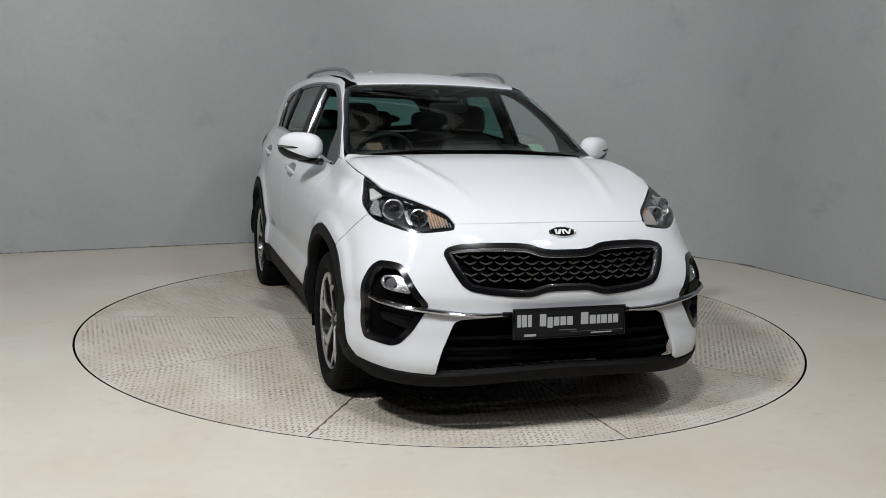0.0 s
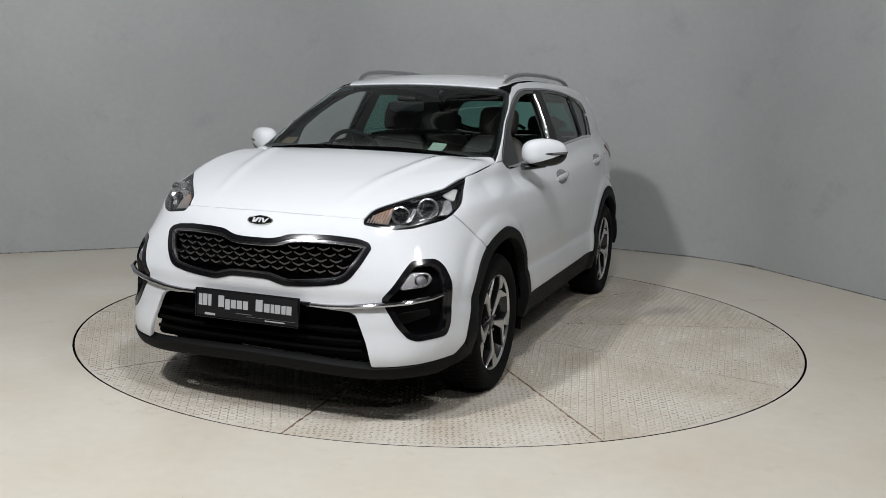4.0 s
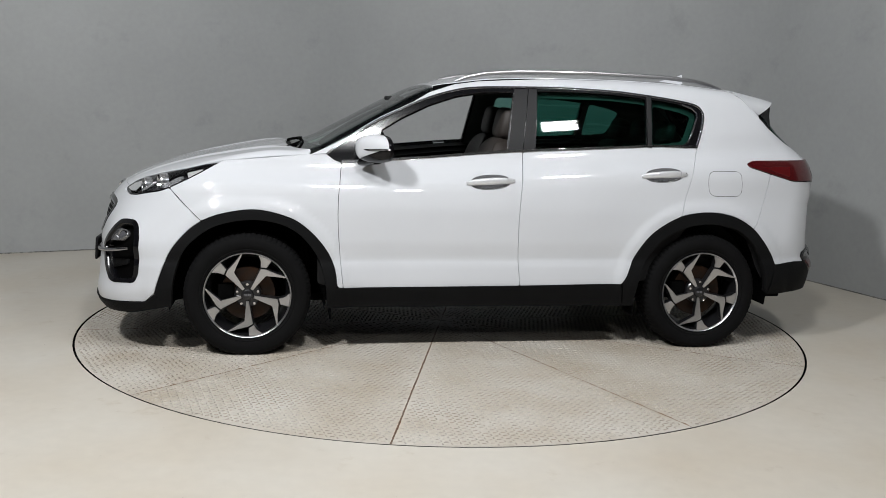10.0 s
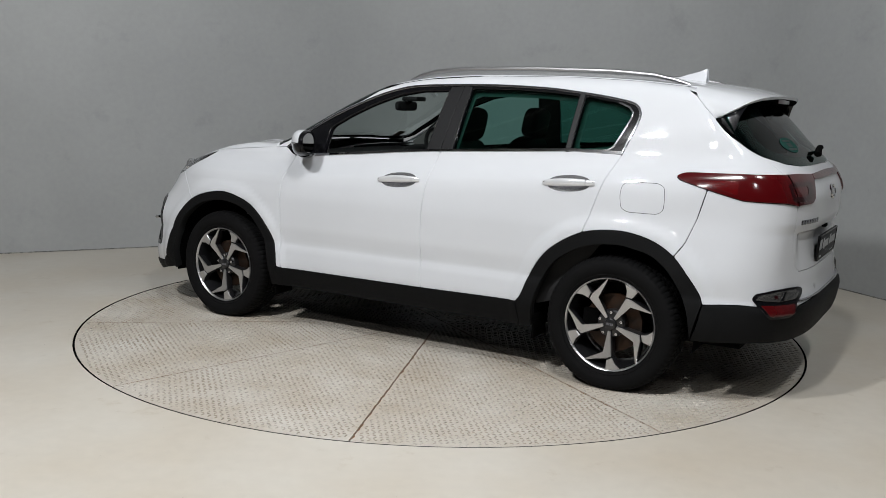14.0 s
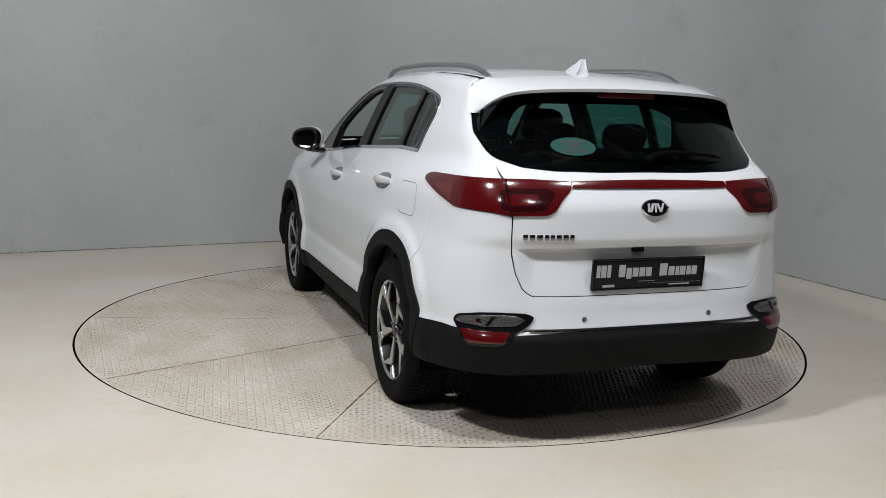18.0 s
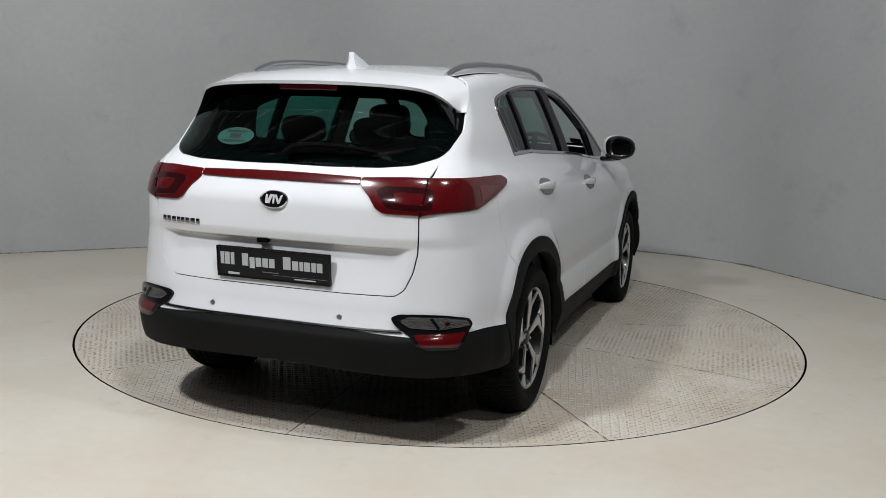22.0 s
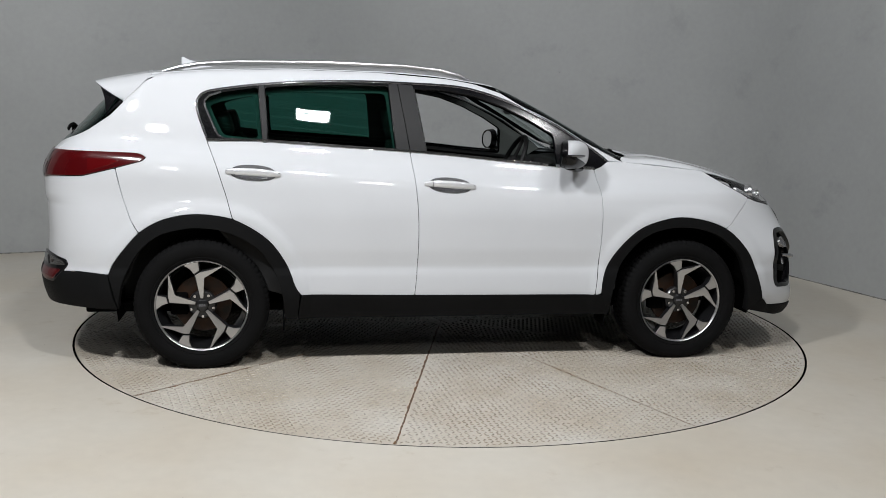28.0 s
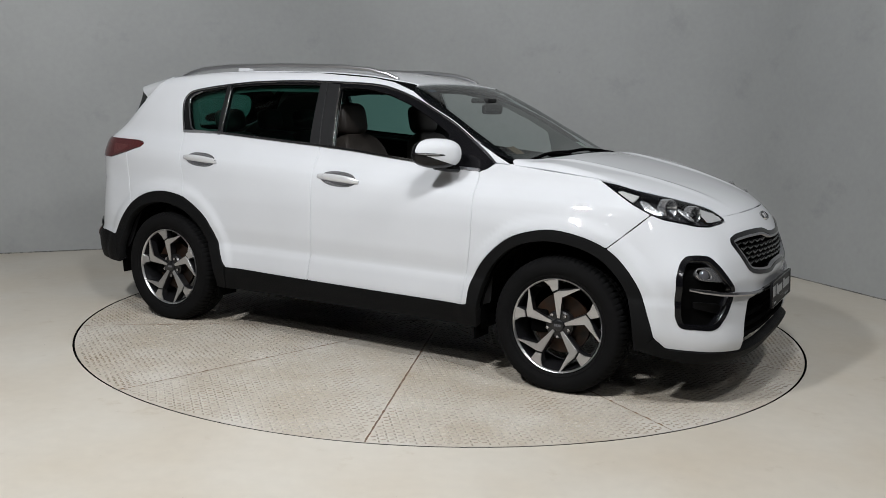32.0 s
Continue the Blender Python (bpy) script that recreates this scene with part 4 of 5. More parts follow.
for a, b in zip(sec, sec[1:]):
    for i in range(5):
        bm.faces.new((a[i], a[i + 1], b[i + 1], b[i]))
bm.faces.new(sec[0]), bm.faces.new(sec[-1])
part("antenna_fin", bm, PAINT, car, "white shark-fin antenna")

# ---------------------------------------------------------------- nose details
def on_nose(y, z, h=0.0):
    p = march(np.array([(3.2, y, z)], float), np.array([(-1., 0, 0)]))
    return Vector((p + h * normals(p))[0]), Vector(normals(p)[0])


def on_tail(y, z, h=0.0):
    p = march(np.array([(-3.2, y, z)], float), np.array([(1., 0, 0)]))
    return Vector((p + h * normals(p))[0]), Vector(normals(p)[0])


def facing(place, n, up=Vector((0, 0, 1))):
    """A pose whose x looks out along n and whose z points up."""
    side = up.cross(n).normalized()
    return Matrix.Translation(place) @ Matrix((n, side, n.cross(side))).transposed().to_4x4()


GRILLE = skin("grille", car, GLOSS, sheet(nose_chart, grille, .02, gap=.001, lift=.004, deep=.05, grid=.02, holes=[whole(shrink(nose((), GRILLE_YZ), .0)) and shrink(grille, .020)], hole_r=.02), "gloss black grille surround")
skin("grille_ring", GRILLE, CHROME_DARK, sheet(nose_chart, shrink(grille, .020), .02, gap=.0, lift=.001, deep=.03, grid=.02, holes=[shrink(grille, .030)], hole_r=.02), "dark chrome ring")
skin("grille_back", GRILLE, DARK, sheet(nose_chart, grille, .02, gap=.0, lift=-.055, deep=0, grid=.04))
bm = bmesh.new()
# one fin of the grille: a swept wing with a raised, lit edge
prism(bm, [(-.024, .004), (.0, -.006), (.024, .004), (.029, .013), (.011, .006), (.0, .003), (-.011, .006), (-.029, .013)], -.010, .012)
for v in bm.verts:
    v.co = Vector((-v.co.y, v.co.x, v.co.z + (.006 if v.co.y < 0 else 0)))
bmesh.ops.recalc_face_normals(bm, faces=bm.faces)
fin = bpy.data.meshes.new("grille_fin")
bm.to_mesh(fin)
bm.free()
fin.materials.append(GRILLE_FIN)
room = np.array(shrink(grille, .040))
for r in range(8):
    z = .630 + .0255 * r
    for c in range(-8, 9):
        y = (c + (.5 if r % 2 else 0)) * .066
        p, n = on_nose(y, z, -.028)
        if inside(np.array([(U * math.atan2(p.y, p.x - 1.2), z)]), room)[0]:
            f = new("grille_fin", fin)
            f.parent = GRILLE
            f.matrix_basis = facing(p, Vector((n.x, n.y, 0)).normalized())

# lower intake
intake = whole(nose((), [(0, .535), (.281, .531), (.477, .520), (.504, .507), (.555, .391), (.580, .283), (.3, .30), (0, .306)]))
INTAKE = skin("lower_intake", car, DARK, sheet(nose_chart, intake, .01, gap=-.01, lift=-.06, deep=0, grid=.04), "black lower air intake")
for z in (.352, .395, .438):
    bm = bmesh.new()
    tube(bm, [on_nose(y, z, -.03)[0] for y in np.linspace(-.54, .54, 15)], .010, 6)
    part("intake_slat", bm, DARK, INTAKE)
for s in (1, -1):
    bm = bmesh.new()
    tube(bm, [on_nose(s * y, z, h)[0] for y, z, h in ((.27, .541, .006), (.38, .539, .008), (.48, .543, .010), (.56, .552, .012), (.64, .562, .012), (.72, .574, .012), (.79, .588, .010), (.825, .596, .002))], [.010, .011, .012, .013, .013, .013, .012, .008], 8, .9)
    part("bumper_wing", bm, CHROME_DARK, BUMPER, "dark chrome blade")
bm = bmesh.new()
tube(bm, [on_nose(y, .541, .006)[0] for y in np.linspace(-.30, .30, 9)], .012, 8)
part("bumper_wing_middle", bm, GLOSS, BUMPER, "gloss black middle strip")

# fog lamps in black pockets
for s in (0, 1):
    pocket = skin("fog_pocket", BUMPER, DARK, sheet(nose_chart, fog, .02, gap=.0, lift=-.045, deep=0, grid=.02), "gloss black fog lamp pocket", s)
    skin("pocket_rim", pocket, GLOSS, sheet(nose_chart, fog, .02, gap=.0, lift=.003, deep=.05, grid=.015, holes=[shrink(fog, .022)], hole_r=.02), "gloss black rim", s)
    skin("fog_bezel", pocket, REFLECT_FOG, sheet(nose_chart, nose((), [(.680, .634), (.692, .688), (.722, .700), (.772, .696), (.792, .670), (.780, .640), (.690, .627)]), .02, gap=0, lift=-.014, deep=.025, grid=.015, holes=[nose((), oval(.756, .669, .026, .025))]), "silver fog lamp bezel", s)
    p, n = on_nose((-1 if s else 1) * .756, .669, -.024)
    bm = bmesh.new()
    blob(bm, 0, 0, 0, .010, .026, .025, 2, 20, 10)
    fl = part("fog_lens", bm, LENS_DARK, pocket, "clear fog lamp lens")
    fl.matrix_basis = facing(p, n)
    skin("pocket_fin", pocket, CLAD, sheet(nose_chart, nose((), [(.66, .500), (.70, .520), (.80, .53), (.80, .50), (.72, .475), (.69, .47)]), .01, gap=0, lift=-.03, deep=.02, grid=.02), "", s)


def projector(place, n, r, parent, quad):
    """A round lamp unit: silver ring, dark bowl and glass ball."""
    bm = bmesh.new()
    lathe(bm, [(r, -.035), (r, 0), (r * .97, .007), (r * .88, .009), (r * .80, .004), (r * .72, -.016), (r * .45, -.03)], 32)
    unit = part("lamp_unit", bm, RING, parent, "silver lamp ring")
    unit.matrix_basis = facing(place, n) @ pose(0, 0, 0, 0, 0, -90)
    bm = bmesh.new()
    blob(bm, 0, -.014, 0, r * .52, .016, r * .52, 2, 20, 12)
    part("lens", bm, LENS, unit, "clear glass lens")
    if quad:
        for k in range(3):
            bm = bmesh.new()
            box(bm, -.003, .003, -.008, .010, .004, r * .82, .001, pose(0, 0, 0, 0, 120 * k + 60, 0))
            part("divider", bm, ALLOY_DARK, unit)


for s, lampshell in ((1, HEADS[0]), (-1, HEADS[1])):
    fwd = Vector((.93, s * .36, .08)).normalized()
    p, n = on_nose(s * .692, .964, -.020)
    projector(p, fwd, .050, lampshell, False)
    p, n = on_nose(s * .598, .937, -.020)
    projector(p, fwd, .043, lampshell, True)
    k = 0 if s > 0 else 1
    # indicator: an amber plate at the bottom of a row of silver fins
    ys = [.478 + .0115 * i for i in range(8)]
    span = [(y, .898 - .10 * (y - .48), .926 + .42 * (y - .48)) for y in ys]
    bm = bmesh.new()
    back = [[bm.verts.new(on_nose(s * y, z, -.004)[0] - Vector((.031, 0, 0))) for z in np.linspace(z0, z1, 5)] for y, z0, z1 in span]
    for a, b in zip(back, back[1:]):
        for i in range(4):
            bm.faces.new((a[i], a[i + 1], b[i + 1], b[i]))
    unit = part("side_indicator", bm, AMBER, lampshell, "amber indicator behind silver fins")
    for y, z0, z1 in span:
        bm = bmesh.new()
        front = [on_nose(s * y, z, -.008)[0] for z in np.linspace(z0, z1, 5)]
        deep = [q - Vector((.026, 0, 0)) for q in front]
        for off in (-.0006, .0006):
            rows = [[bm.verts.new(q + Vector((0, off, 0))) for q in line] for line in (front, deep)]
            for i in range(4):
                bm.faces.new((rows[0][i], rows[0][i + 1], rows[1][i + 1], rows[1][i]))
        part("indicator_fin", bm, FIN_PALE, unit, "pale silver fin")
    skin("lamp_reflector", lampshell, REFLECT, sheet(nose_chart, nose((), [(.735, .990), (.742, 1.000), (.755, .990), (.784, .945), (.778, .931), (.748, .929)]), .01, gap=0, lift=-.018, deep=.012, grid=.02), "silver textured reflector", k)
    skin("lamp_reflector", lampshell, REFLECT, sheet(nose_chart, nose((), [(.632, .968), (.645, .966), (.650, .950), (.652, .915), (.640, .908), (.632, .915)]), .006, gap=0, lift=-.022, deep=.01, grid=.015), "silver textured reflector", k)
    skin("daytime_strip", lampshell, WHITE_STRIP, sheet(nose_chart, nose([(1.572, 1.038), (1.61, 1.046), (1.672, 1.026), (1.662, 1.000), (1.655, .998)]), .006, gap=0, lift=-.024, deep=.012, grid=.02), "white daytime running strip", k)
    skin("lamp_rim", lampshell, GLOSS, sheet(nose_chart, head, .012, gap=.001, lift=-.004, deep=.04, grid=.02, holes=[shrink(head, .007)], hole_r=.01), "", k)


# plates and badges: lettering stands as plain bars
def number_plate(name, m, parent):
    bm = bmesh.new()
    box(bm, -.012, 0, -.267, .267, -.066, .066, .004)
    plate = part(name, bm, PLATE, parent, "black show plate with grey lettering bars")
    plate.matrix_basis = m
    bm = bmesh.new()
    for z0, z1 in ((-.066, -.060), (.060, .066)):
        box(bm, 0, .003, -.267, .267, z0, z1, .001)
    for y0, y1 in ((-.267, -.261), (.261, .267)):
        box(bm, 0, .003, y0, y1, -.06, .06, .001)
    part("plate_frame", bm, GLOSS, plate)
    y = -.248
    for word in ((.018, .026, .018), (.032, .026, .028, .028, .028), (.038, .030, .018, .030, .022, .027)):
        for i, w in enumerate(c * 1.13 for c in word):
            tall = .026 if i == 0 or len(word) == 3 else .019
            bm = bmesh.new()
            box(bm, 0, .0015, y, y + w * .82, -.012 - (.008 if len(word) == 5 and i == 1 else 0), -.012 + 2 * tall, 0)
            part("lettering_bar", bm, LETTER, plate)
            y += w
        y += .034
    for y0, y1, z0, z1 in ((-.215, -.160, -.054, -.044), (.10, .20, -.053, -.048), (-.05, .03, -.034, -.031)):
        bm = bmesh.new()
        box(bm, 0, .0015, y0, y1, z0, z1)
        part("lettering_bar", bm, LETTER if y0 != -.05 else LETTER_DIM, plate)
    bm = bmesh.new()
    box(bm, 0, .0012, .0, .255, -.0425, -.0415)
    part("plate_line", bm, LETTER_DIM, plate)


def badge(m, a, b, parent):
    bm = bmesh.new()
    ring = [[bm.verts.new((x, a * f * math.cos(t), b * f * math.sin(t))) for t in (2 * math.pi * i / 40 for i in range(40))] for f, x in ((1, -.01), (1, .004), (.93, .008), (.86, .004))]
    for p, q in zip(ring, ring[1:]):
        for i in range(40):
            bm.faces.new((p[i], p[(i + 1) % 40], q[(i + 1) % 40], q[i]))
    bg = part("badge", bm, CHROME, parent, "oval black and chrome badge")
    bg.matrix_basis = m
    bm = bmesh.new()
    vs = [bm.verts.new((.004, a * .87 * math.cos(t), b * .87 * math.sin(t))) for t in (2 * math.pi * i / 40 for i in range(40))]
    bm.faces.new(vs)
    part("badge_field", bm, GLOSS, bg, "gloss black field")
    for y0, y1, lean in ((-.56, -.40, 0), (-.36, -.14, .10), (-.05, .08, 0), (.18, .34, -.12), (.40, .55, .10)):
        bm = bmesh.new()
        vs = [bm.verts.new((.006, a * (y + l), b * z)) for y, z, l in ((y0, -.48, -lean), (y1, -.48, -lean), (y1, .48, lean), (y0, .48, lean))]
        bm.faces.new(vs)
        part("badge_bar", bm, BADGE_SILVER, bg)


number_plate("front_plate", pose(2.250, 0, .506, 0, -4, 0), BUMPER)
p, n = on_nose(0, .881)
badge(facing(p, n), .066, .027, car)

# ---------------------------------------------------------------- tail details
number_plate("rear_plate", pose(-2.203, .008, .747, 0, 4, 180) @ pose(0, 0, 0), TAILGATE)
p, n = on_tail(0, 1.022)
badge(facing(p, n), .066, .038, TAILGATE)
y = .575
for w in (.024, .026, .030, .022, .022, .026, .028, .022):
    p, n = on_tail(y - w / 2, .905, .002)
    bm = bmesh.new()
    box(bm, -.004, .003, -w * .40, w * .40, -.011, .011, .0015)
    part("lettering_bar", bm, CHROME_DARK, TAILGATE).matrix_basis = facing(p, n)
    y -= w + .002

# spoiler: from the roof seam back to a trailing edge that rolls down into a cheek on either side
TRAIL = dense([(-1.932, 0, 1.507), (-1.930, .20, 1.504), (-1.920, .38, 1.496), (-1.900, .49, 1.485), (-1.870, .553, 1.468), (-1.826, .594, 1.440), (-1.778, .614, 1.412), (-1.740, .627, 1.388)], 3)
SEAM = [(-1.655, 0), (-1.652, .20), (-1.644, .38), (-1.630, .49), (-1.604, .546)]
SEAM = dense([tuple(on_top(x, y, .002)) for x, y in SEAM] + [tuple(on_side(x, z) + np.array((0, .003, 0))) for x, z in ((-1.632, 1.497), (-1.678, 1.447), (-1.738, 1.390))], 3)
half, under_half = [], []
for k, (a, t) in enumerate(zip(SEAM, TRAIL)):
    a, t = Vector(a), Vector(t)
    f = k / (len(TRAIL) - 1)
    bulge = Vector((0, .4 * f, 1 - f)) * .006 * (1 - f * f)
    lip = t + Vector((.006, -.012 * f, -.015 + .008 * f))
    half.append([a - Vector((0, .004 * f, .014)), a, a.lerp(t, .33) + bulge, a.lerp(t, .67) + bulge, t, lip])
    ahead = Vector((-1.80 + .06 * f, t.y * (.95 - .02 * f), t.z - .030 + .012 * f))
    under_half.append([lip, lip.lerp(ahead, .5) + Vector((0, 0, .004)), ahead, a.lerp(t, .3) - Vector((0, .03 * f, .06 - .03 * f))])


def mirrored_loft(half, smooth, name, mat, label):
    bm = bmesh.new()
    rows = [[Vector((q.x, -q.y, q.z)) for q in r] for r in half[:0:-1]] + half
    rows = [[bm.verts.new(q) for q in r] for r in rows]
    for a, b in zip(rows, rows[1:]):
        for i in range(len(a) - 1):
            bm.faces.new((a[i], a[i + 1], b[i + 1], b[i]))
    return part(name, bm, mat, TAILGATE, label, smooth)


mirrored_loft(half, 40, "spoiler", PAINT, "white roof spoiler")
mirrored_loft(under_half, 50, "spoiler_underside", DARK, "black underside of the spoiler")
for s in (1, -1):
    # a black fin closes the corner between cheek, pillar and glass
    bm = bmesh.new()
    edge = [Vector(q) for q in TRAIL[12:]]
    pts = [q - Vector((-.004, .004, .010)) for q in edge] + [Vector((-1.782, .640, 1.352)), Vector((-1.824, .650, 1.312)), Vector((-1.832, .628, 1.345)), Vector((-1.838, .600, 1.392)), Vector((-1.852, .575, 1.430))]
    a = [bm.verts.new((q.x, s * q.y, q.z)) for q in pts]
    b = [bm.verts.new((q.x + .020, s * (q.y - .030), q.z)) for q in pts]
    n = len(pts)
    mid = sum(pts, Vector()) / n
    ca, cb = bm.verts.new((mid.x, s * mid.y, mid.z)), bm.verts.new((mid.x + .02, s * (mid.y - .03), mid.z))
    for i in range(n):
        j = (i + 1) % n
        bm.faces.new((a[i], a[j], ca)), bm.faces.new((b[j], b[i], cb)), bm.faces.new((a[i], b[i], b[j], a[j]))
    part("spoiler_fin", bm, GLOSS, TAILGATE, "gloss black side fin", 60)
p, n = on_tail(0, 1.475)
bm = bmesh.new()
box(bm, -.004, .003, -.14, .14, -.012, .012, .003)
part("brake_light", bm, RED_DARK, TAILGATE, "dark red high brake light").matrix_basis = pose(-1.918, 0, 1.478, 0, 0, 180)
# rear window: printed border, sticker, wiper
skin("window_border", REAR_WINDOW, GLOSS, sheet(tail_chart, rear_glass, .02, gap=.001, lift=-.006, deep=0, holes=[whole(tail((), [(0, 1.205), (.3, 1.205), (.48, 1.218), (.545, 1.25), (.555, 1.30), (.53, 1.36), (.47, 1.425), (.40, 1.44), (0, 1.445)]))], hole_r=.06), "black printed border")
st = skin("sticker", REAR_WINDOW, GREEN_STICK, sheet(tail_chart, tail((), oval(.297, 1.262, .098, .036, 0, 2)), .004, gap=0, lift=.0006, deep=0, grid=.02), "pale green oval sticker with dark lettering bars")
for dy, dz, w, h in ((0, .020, .055, .005), (0, -.020, .06, .005), (0, 0, .030, .010)):
    skin("sticker_bar", st, LETTER_GREEN, sheet(tail_chart, tail((), [(.297 - w, 1.262 + dz - h), (.297 + w, 1.262 + dz - h), (.297 + w, 1.262 + dz + h), (.297 - w, 1.262 + dz + h)]), .002, gap=0, lift=.0012, deep=0, grid=.03))
bm = bmesh.new()
tube(bm, [on_tail(y, z, h)[0] for y, z, h in ((.0, 1.195, .02), (-.04, 1.212, .032), (-.12, 1.222, .034), (-.24, 1.222, .030), (-.34, 1.216, .022), (-.395, 1.212, .014))], [.020, .017, .014, .011, .009, .005], 8, .8)
part("rear_wiper", bm, DARK, TAILGATE, "black rear wiper")
# tailgate handle edge and chrome strip on the bumper
bm = bmesh.new()
tube(bm, [on_tail(y, .523, .006)[0] for y in np.linspace(-.56, .56, 21)], .006, 6)
part("bumper_strip", bm, CHROME_DARK, REAR_BUMPER, "dark chrome strip")
RLAMP = [(.800, .548), (.790, .572), (.719, .588), (.640, .592), (.546, .590), (.515, .577), (.533, .548), (.592, .509), (.626, .473), (.663, .457), (.764, .456), (.785, .490)]
for k in (0, 1):
    cl = skin("rear_fog_lamp", REAR_BUMPER, GLOSS, sheet(tail_chart, tail((), RLAMP), .01, gap=0, lift=.010, deep=.02, grid=.015), "gloss black cluster with reversing lamp and red reflector", k)
    skin("reversing_lamp", cl, REFLECT_DIM, sheet(tail_chart, tail((), [(.792, .545), (.780, .566), (.71, .579), (.585, .581), (.552, .565), (.59, .540), (.70, .533)]), .008, gap=0, lift=.014, deep=.006, grid=.012), "clear reversing lamp with silver facets", k)
    skin("lamp_divider", cl, GLOSS, sheet(tail_chart, tail((), [(.672, .577), (.660, .577), (.690, .535), (.702, .535)]), .001, gap=0, lift=.0185, deep=.004, grid=.012), "dark slanted bar", k)
    skin("bulb", cl, RED_DARK, sheet(tail_chart, tail((), oval(.722, .556, .007, .007)), .001, gap=0, lift=.019, deep=.003, grid=.01), "small red bulb", k)
    skin("reflector", cl, RED, sheet(tail_chart, tail((), [(.783, .517), (.70, .512), (.610, .510), (.640, .472), (.762, .468)]), .008, gap=0, lift=.014, deep=.006, grid=.015), "red reflector", k)
    # darker and lighter fields of the tail lamps
    skin("lamp_field", LAMPS[k], RED_DARK, sheet(tail_chart, tail((), [(.655, 1.085), (.60, 1.095), (.47, 1.095), (.44, 1.080), (.49, 1.012), (.60, 1.005), (.655, 1.012)]), .01, gap=0, lift=.0085, deep=.002, grid=.02, holes=[tail((), [(.64, 1.072), (.50, 1.075), (.53, 1.030), (.64, 1.028)])]), "dark red lamp field", k)
    skin("lamp_field", LAMPS[k], RED_BRIGHT, sheet(tail_chart, tail([(-1.90, 1.095), (-1.79, 1.092), (-1.74, 1.085), (-1.80, 1.060), (-1.90, 1.032)]), .01, gap=0, lift=.0085, deep=.002, grid=.02), "bright red lamp field", k)
    skin("lamp_gap", LAMPS[k], DARK, sheet(tail_chart, tail((), [(.612, .985), (.618, .985), (.626, 1.130), (.620, 1.130)]), .001, gap=0, lift=.0082, deep=0, grid=.02), "", k)
for y in (-.62, -.30, .30, .62):
    p, n = on_tail(y, .562 if abs(y) < .5 else .61, .001)
    if abs(y) > .5:
        continue
    bm = bmesh.new()
    lathe(bm, [(.0115, -.003), (.0115, .0012), (.0105, .0016), (.0095, .0008), (.001, .0008)], 20)
    part("parking_sensor", bm, RAIL, REAR_BUMPER, "small round parking sensor").matrix_basis = facing(p, n) @ pose(0, 0, 0, 0, 0, -90)
# keyhole notch over the plate
bm = bmesh.new()
box(bm, -.02, .004, -.025, .025, -.010, .008, .003)
part("tailgate_button", bm, DARK, TAILGATE).matrix_basis = pose(-2.196, .06, .848, 0, 0, 180)

# ---------------------------------------------------------------- cabin
def seat(x, y, w, name, back_label):
    s = part(name, seat_cushion(x, y, w), SEAT, car, back_label)
    bm = bmesh.new()
    blob(bm, 0, 0, .30, .075, w, .34, 4, 24, 14)
    for v in bm.verts:
        v.co.x += .05 * (abs(v.co.y) / w) ** 3 * (1 if v.co.x > 0 else .2)
        v.co.y *= 1 - .18 * max(0, v.co.z - .35) / .3
    back = part("backrest", bm, SEAT, s)
    back.matrix_basis = pose(x - .27, y, .60, 0, -16, 0)
    bm = bmesh.new()
    blob(bm, 0, 0, 0, .055, .130, .098, 3.8, 24, 14)
    part("headrest", bm, SEAT, s).matrix_basis = pose(x - .46, y, 1.305, 0, -12, 0)
    for e in (-.05, .05):
        bm = bmesh.new()
        tube(bm, [(x - .42, y + e, 1.16), (x - .455, y + e, 1.28)], .007)
        part("headrest_post", bm, CHROME, s)
    return s


def seat_cushion(x, y, w):
    bm = bmesh.new()
    blob(bm, x, y, .52, .28, w, .10, 4, 24, 10)
    return bm


seat(.25, .365, .25, "front_seat", "taupe leather front seat")
seat(.17, -.365, .25, "front_seat", "taupe leather front seat")
bench = new("rear_bench")
bench.parent = car
bm = bmesh.new()
blob(bm, -.72, 0, .55, .27, .62, .10, 5, 24, 10)
part("cushion", bm, SEAT, bench)
for y, w in ((-.42, .21), (0, .17), (.42, .21)):
    bm = bmesh.new()
    blob(bm, 0, 0, .28, .075, w + .02, .32, 5, 20, 12)
    part("backrest", bm, SEAT, bench).matrix_basis = pose(-1.02, y, .62, 0, -20, 0)
    bm = bmesh.new()
    blob(bm, 0, 0, 0, .045, .125 if y else .11, .070, 3.4, 18, 10)
    part("headrest", bm, SEAT, bench).matrix_basis = pose(-1.235, y * .95, 1.272, 0, -14, 0)
# dashboard
bm = bmesh.new()
prof = [(1.02, 1.09), (.86, 1.075), (.70, 1.06), (.58, 1.03), (.52, .96), (.54, .80), (.60, .60), (1.02, .60)]
prism(bm, prof, -.68, .68)
bmesh.ops.bevel(bm, geom=bm.edges[:], offset=.018, segments=2, affect="EDGES")
dash = part("dashboard", bm, TRIM, car, "dark plastic dashboard")
bm = bmesh.new()
blob(bm, .60, -.37, 1.07, .09, .19, .055, 2.6, 20, 10)
part("instrument_hood", bm, TRIM, dash)
bm = bmesh.new()
box(bm, .505, .53, -.14, .12, .92, 1.06, .01)
scr = part("centre_screen", bm, GLOSS, dash, "dark centre screen")
bm = bmesh.new()
lathe(bm, [(.185 + .014 * math.cos(a), .014 * math.sin(a)) for a in (2 * math.pi * i / 10 for i in range(10))], 40, True)
wheel_m = pose(.43, -.37, 1.065, 0, 0, 90) @ pose(0, 0, 0, 24, 0, 0)
